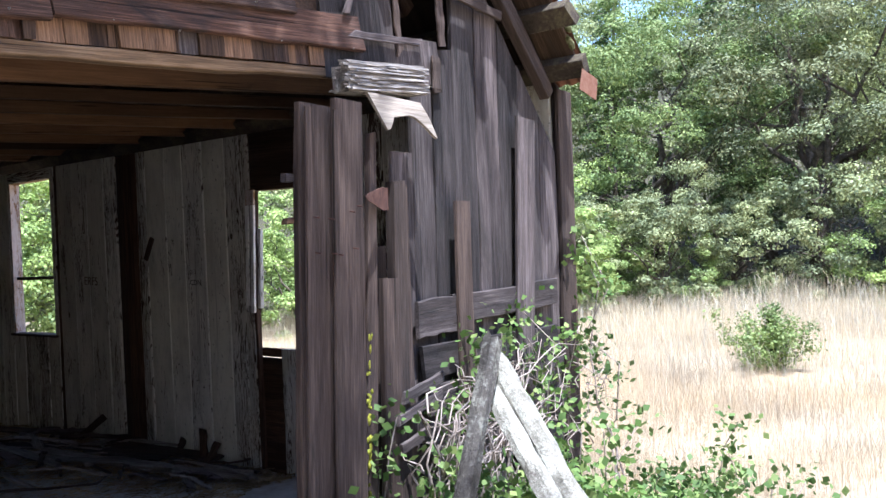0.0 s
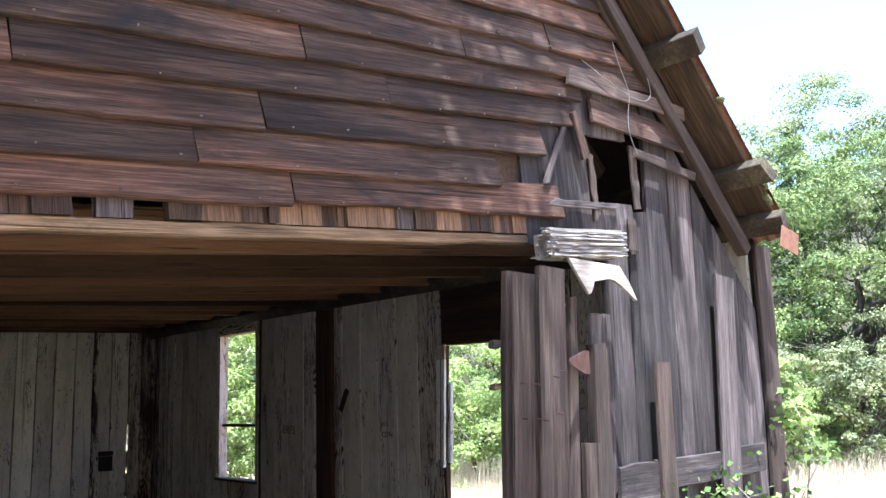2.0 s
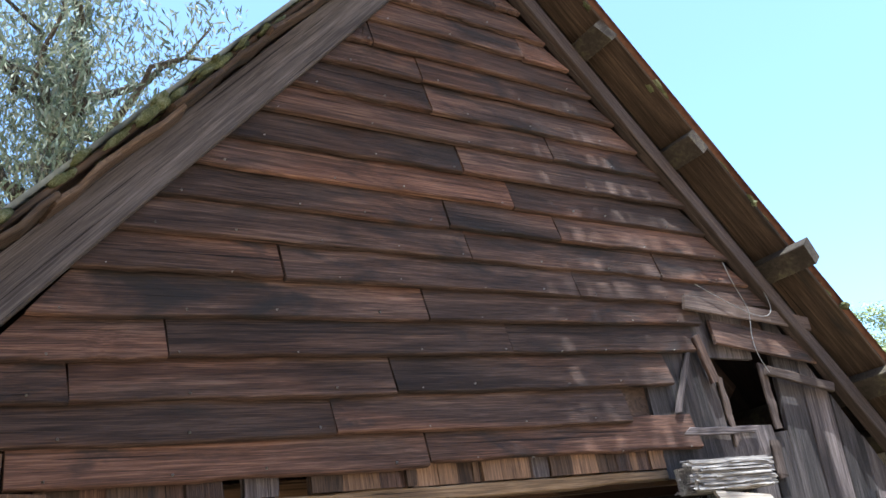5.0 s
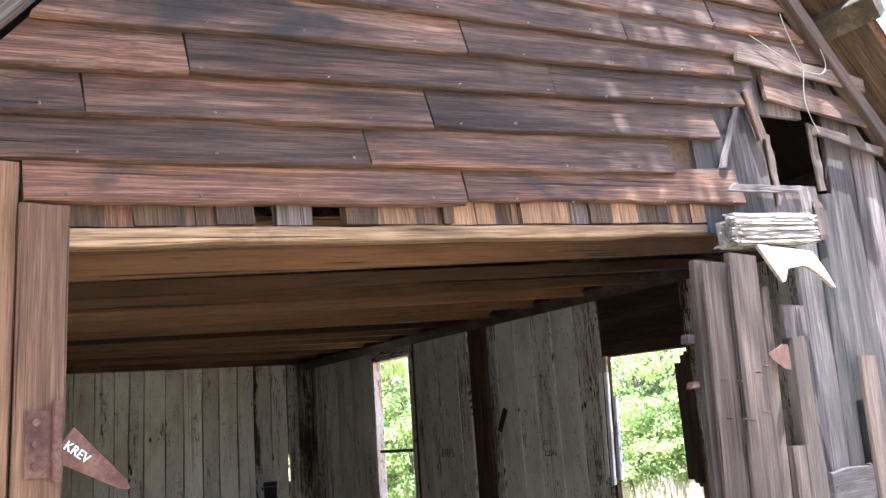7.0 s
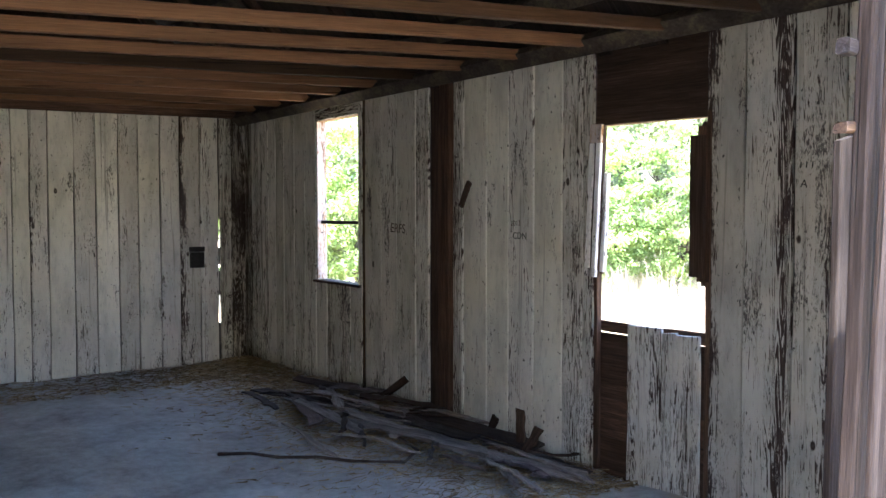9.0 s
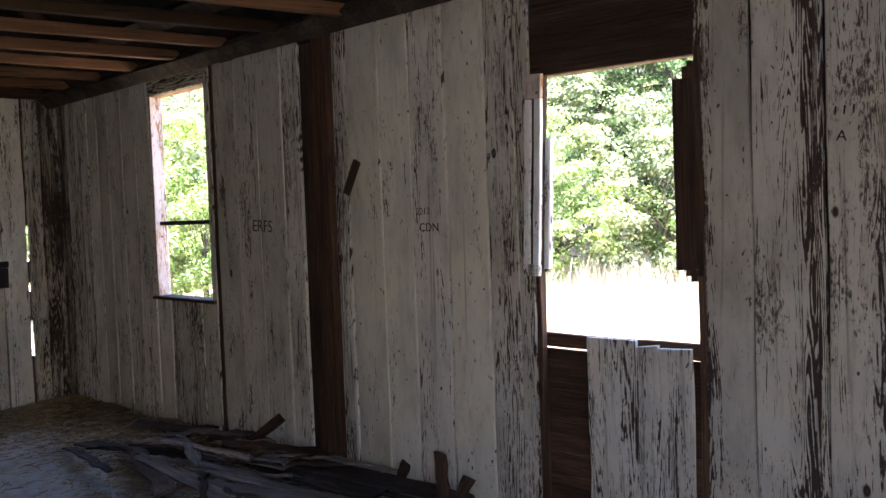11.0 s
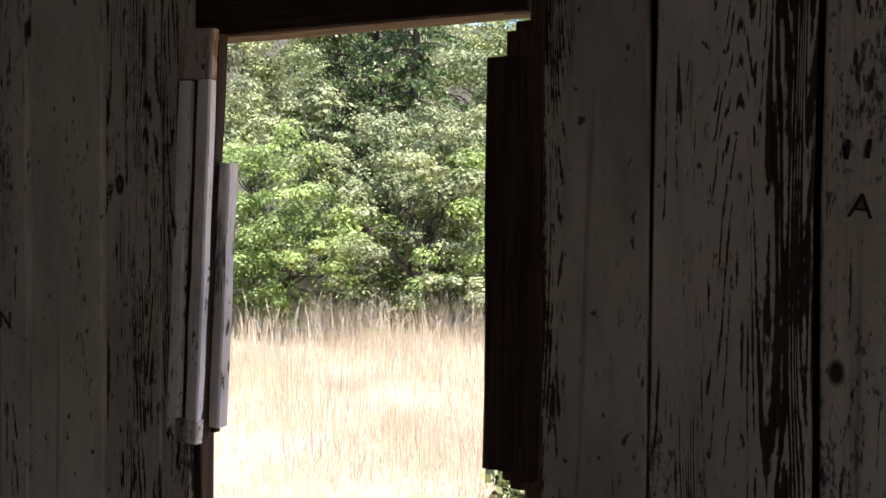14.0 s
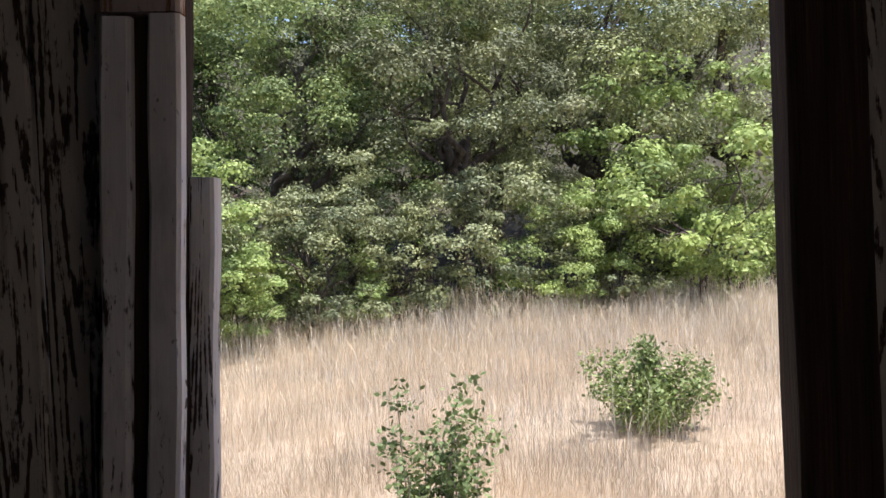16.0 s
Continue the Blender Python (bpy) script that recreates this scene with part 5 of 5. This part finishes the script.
# ---- bramble and fence at the corner ----
def bramble():
    g = np.random.default_rng(51)
    r = random.Random(51)
    ob = empty("bramble", "tangled blackberry with green leaves and dead canes at the barn corner", "bramble")
    green, dead = [], []
    cs = []
    for _ in range(80):
        x, y = r.uniform(0.25, 0.85), r.uniform(-2.05, 0.15)
        h = r.uniform(0.2, 0.72) * (1.15 if y < -1.0 else 0.85)
        end = (x + r.uniform(-0.3, 0.35), y + r.uniform(-0.4, 0.4), h)
        path = wander(r, (x, y, -0.15), end, 0.006, 0.0025, 7, 0.16)
        green.append(path)
        for p, _ in path[2:]:
            cs.append(tuple(p))
    for _ in range(70):
        x, y = r.uniform(0.7, 1.5), r.uniform(-2.2, -0.6)
        end = (x + r.uniform(-0.3, 0.35), y + r.uniform(-0.35, 0.35), r.uniform(0.1, 0.5))
        path = wander(r, (x, y, -0.15), end, 0.005, 0.0025, 6, 0.16)
        green.append(path)
        for p, _ in path[2:]:
            cs.append(tuple(p))
    for y0, z0 in ((-1.05, 1.15), (-1.15, 1.2), (-0.95, 1.1), (-0.55, 1.25), (-0.5, 1.05), (-0.1, 1.5), (0.08, 1.55), (-1.35, 1.0), (-1.75, 0.9), (0.1, 0.95), (-0.2, 1.1)):
        path = wander(r, (0.2, y0 + r.uniform(-0.2, 0.2), 0.0), (0.16, y0, z0), 0.006, 0.003, 7, 0.12)
        green.append(path)
        for p, _ in path[5:]:
            cs.append(tuple(p))
    for _ in range(60):
        y0 = r.uniform(-1.8, -1.1)
        end = (0.15 + r.uniform(0, 0.3), y0 + r.uniform(-0.1, 0.75), r.uniform(0.75, 1.15))
        mid = ((0.3 + end[0]) / 2 + 0.1, y0, end[2] * 0.9)
        dead.append(wander(r, (0.35, y0 - 0.1, 0.0), mid, 0.006, 0.004, 6, 0.14) + wander(r, mid, end, 0.004, 0.002, 5, 0.2))
    for _ in range(30):
        a = Vector((r.uniform(0.12, 0.3), r.uniform(-0.9, 0.05), r.uniform(0.5, 1.2)))
        b = a + Vector((r.uniform(-0.05, 0.1), r.uniform(-0.3, 0.3), r.uniform(-0.3, 0.25)))
        dead.append(wander(r, a, b, 0.0035, 0.0015, 5, 0.25))
    c = np.array(cs)
    pts = (c[:, None, :] + g.normal(size=(len(c), 38, 3)) * np.array((0.06, 0.06, 0.045))).reshape(-1, 3)
    v, f = leaf_cloud(pts, 0.03, g, 1.3)
    part("leaves", mesh_np("leaves", v, f, M_BRAMBLE), ob)
    tagged(part("cane", limb_mesh("cane", green, M_TWIG, 5), ob), kind="stuff")
    tagged(part("dead_cane", limb_mesh("dead_cane", dead, M_TWIG, 5), ob, "bleached dead canes"), kind="stuff")
    return ob


bramble()


def weathered_timber(a, b, w0, w1, mat, seed, name):
    """A rough squared timber from a to b with worn corners."""
    r = random.Random(seed)
    a, b = Vector(a), Vector(b)
    q = (b - a).normalized()
    e1 = q.cross(Vector((1, 0.1, 0))).normalized()
    e2 = q.cross(e1)
    n, sides = 14, 10
    v, f = [], []
    for i in range(n + 1):
        t = i / n
        w = w0 + (w1 - w0) * t
        for k in range(sides):
            ang = 2 * math.pi * (k + 0.5) / sides
            ca, sa = math.cos(ang), math.sin(ang)
            sq = 1 / max(abs(ca), abs(sa)) * 0.9 + 0.1
            rr = w * 0.5 * sq * (1 + r.uniform(-0.13, 0.13))
            v.append(tuple(a.lerp(b, t) + (e1 * ca + e2 * sa) * rr + q * (r.uniform(-0.03, 0.03) if i in (0, n) else 0)))
    for i in range(n):
        for k in range(sides):
            f.append((i * sides + k, i * sides + (k + 1) % sides, (i + 1) * sides + (k + 1) % sides, (i + 1) * sides + k))
    f += [tuple(range(sides))[::-1], tuple(n * sides + k for k in range(sides))]
    return mesh_of(name, v, f, mat, False)


fence = empty("fence", "collapsed fence of lichen-covered grey timbers by the barn", "fence")
part("post", weathered_timber((0.72, -2.45, -0.15), (0.69, -1.78, 1.27), 0.072, 0.058, M_LICHENPOST, 1, "post"), fence)
part("rail", weathered_timber((0.60, -1.72, 1.14), (1.22, -2.10, 0.62), 0.055, 0.074, M_LICHEN, 2, "rail"), fence)
part("rail", weathered_timber((0.64, -1.69, 1.18), (1.05, -1.85, 0.72), 0.07, 0.08, M_LICHEN, 3, "rail"), fence)
part("post", weathered_timber((1.18, -2.12, -0.15), (1.14, -2.06, 0.66), 0.11, 0.10, M_LICHENPOST, 5, "post"), fence)

# ---- litter on the barn floor ----
def scrap(a, b, w, mat, seed, label, lift=0.03):
    r = random.Random(seed)
    a, b = Vector((a[0], a[1], lift)), Vector((b[0], b[1], lift + r.uniform(0, 0.04)))
    ln = (b - a).length
    me = plank_mesh("wood_scrap", ln, w, 0.016, mat, seed, rough=0.035, ragged=0.08, segs=9, bow=r.uniform(-0.01, 0.035))
    return tagged(part("wood_scrap", me, None, "", axes(a, b - a, (0.2, 1, r.uniform(-0.3, 0.3)))), label, "scrap wood", "wood scraps on the floor")


SC = (((-5.8, -0.72), (-4.6, -0.35), 0.10), ((-5.65, -0.5), (-4.1, -0.25), 0.09), ((-5.5, -0.62), (-4.3, -1.0), 0.12), ((-5.2, -0.75), (-3.9, -0.85), 0.09), ((-4.9, -0.35), (-3.4, -0.3), 0.13),
      ((-4.7, -0.6), (-3.2, -0.55), 0.1), ((-4.4, -0.25), (-2.9, -0.12), 0.14), ((-4.3, -0.8), (-3.0, -0.5), 0.08), ((-3.9, -0.3), (-2.5, -0.18), 0.15), ((-3.6, -0.55), (-2.3, -0.35), 0.1),
      ((-5.1, -0.2), (-4.7, -0.05), 0.12), ((-3.3, -0.3), (-2.2, -0.4), 0.09), ((-5.75, -0.85), (-5.0, -0.95), 0.05), ((-4.6, -1.05), (-3.6, -1.2), 0.05), ((-5.4, -0.35), (-4.8, -0.5), 0.07),
      ((-4.0, -0.95), (-3.3, -0.8), 0.06), ((-7.3, -3.4), (-6.4, -3.0), 0.1), ((-6.9, -3.6), (-6.1, -3.5), 0.07), ((-5.9, -0.3), (-5.2, -0.15), 0.1))
for k, (a, b, w) in enumerate(SC):
    scrap(a, b, w, (M_GREY, M_SCRAP, M_PANEL, M_SCRAP)[k % 4], 200 + k, "split grey-brown board lying in dust on the barn floor", 0.03 + 0.012 * (k % 4))
for k, (x, y, a, ln) in enumerate(((-3.45, -0.06, 70, 0.18), (-3.05, -0.1, 105, 0.3), (-2.98, -0.16, 60, 0.22), (-4.85, -0.1, 35, 0.4))):
    me = plank_mesh("wood_scrap", ln, 0.07, 0.02, M_DARK, 300 + k, rough=0.02, ragged=0.02)
    tagged(part("wood_scrap", me, None, "", axes((x, y, 0.0), (math.cos(radians(a)), 0.25, math.sin(radians(a))), (-1, 0, 0.3))), "dark broken board end propped against a whitewashed wall", "scrap wood", "wood scraps on the floor")
rs = random.Random(404)
for k in range(26):
    ang, ln = rs.gauss(0.15, 0.55), rs.uniform(0.35, 1.1)
    x0, y0 = rs.uniform(-5.7, -2.9), -abs(rs.gauss(0.35, 0.25)) - 0.12
    a, b2 = (x0, y0), (x0 + math.cos(ang) * ln, min(-0.06, y0 + math.sin(ang) * ln))
    scrap(a, b2, rs.uniform(0.025, 0.075), (M_SCRAP, M_GREY, M_SCRAP, M_DARK)[k % 4], 500 + k, "torn strip of weathered wood lying on the barn floor", 0.04 + 0.015 * (k % 4))
paths = []
rr = random.Random(77)
pt = Vector((-4.2, -1.7, 0.02))
path = [(pt, 0.012)]
for dx, dy in ((0.15, 0.15), (0.2, 0.1), (0.15, 0.2), (0.25, 0.1), (0.2, 0.25), (-0.15, 0.2), (-0.3, 0.05)):
    pt = pt + Vector((dx, dy, rr.uniform(-0.005, 0.02)))
    path.append((pt, 0.01))
tagged(part("bark_strip", limb_mesh("bark_strip", [path], M_DARK, 6)), "dark curled strip of bark on the dusty floor", "bark")


def litter():
    g = np.random.default_rng(91)
    n = 16000
    x = g.uniform(-7.5, -2.2, n)
    y = -np.abs(g.normal(0, 0.55, n)) - 0.03
    far = g.uniform(0, 1, n) < 0.25
    x = np.where(far, g.uniform(-7.55, -6.6, n), x)
    y = np.where(far, g.uniform(-4.5, 0, n), y)
    a = g.uniform(0, np.pi, n)
    ln = g.uniform(0.02, 0.12, n)
    z = np.array([0.03 * noise.noise((xx * 0.9, yy * 0.9, 3)) + 0.012 * noise.noise((xx * 5, yy * 5, 3)) + 0.05 * max(0.0, 1 + yy / 0.9) * (0.5 + 0.5 * noise.noise((xx * 2, 0, 8))) for xx, yy in zip(x, y)]) + g.uniform(0.002, 0.02, n)
    dx, dy = np.cos(a) * ln / 2, np.sin(a) * ln / 2
    wx, wy = -np.sin(a) * 0.002, np.cos(a) * 0.002
    v = np.stack((np.stack((x - dx, y - dy, z), 1), np.stack((x + dx - wx, y + dy - wy, z + g.uniform(-0.004, 0.015, n)), 1), np.stack((x + dx + wx, y + dy + wy, z + 0.004), 1), np.stack((x - dx + wx, y - dy + wy, z + 0.003), 1)), 1).reshape(-1, 3)
    return tagged(part("straw_litter", mesh_np("straw_litter", v, np.arange(4 * n).reshape(-1, 4), M_STRAWDIM)), "thin scatter of old straw and splinters on the floor", "straw", kind="stuff")


litter()

# small dark box on the back wall
box = empty("junction_box", "small dark metal box fixed to a whitewashed wall", "box", m=axes((-7.62, -0.55, 1.08), (0, -1, 0), (0, 0, 1)))
part("body", plank_mesh("body", 0.14, 0.16, 0.07, M_BLACK, 1, rough=0.004, segs=2), box, "", Matrix.Translation((-0.07, -0.08, -0.03)))
part("lid", plank_mesh("lid", 0.15, 0.05, 0.08, M_BLACK, 2, rough=0.004, segs=2), box, "", Matrix.Translation((-0.075, 0.085, -0.03)))
# thin wire on the gable
wire = bpy.data.curves.new("wire", "CURVE")
wire.dimensions, wire.bevel_depth = "3D", 0.0018
for pts in (((2.95, 0.95), (2.98, 0.8), (3.1, 0.72), (2.95, 0.55), (3.05, 0.42)), ((2.7, 0.82), (3.0, 0.7), (3.2, 0.66), (3.25, 0.76), (3.15, 0.9))):
    sp = wire.splines.new("NURBS")
    sp.points.add(len(pts) - 1)
    for p, (u, w) in zip(sp.points, pts):
        q = front(u, w, 0.075)
        p.co = (q.x, q.y, q.z, 1)
    sp.use_endpoint_u, sp.order_u = True, 4
wire.materials.append(M_WIRE)
tagged(new("wire", wire), "thin loose wire hanging on the gable clapboards", "wire")
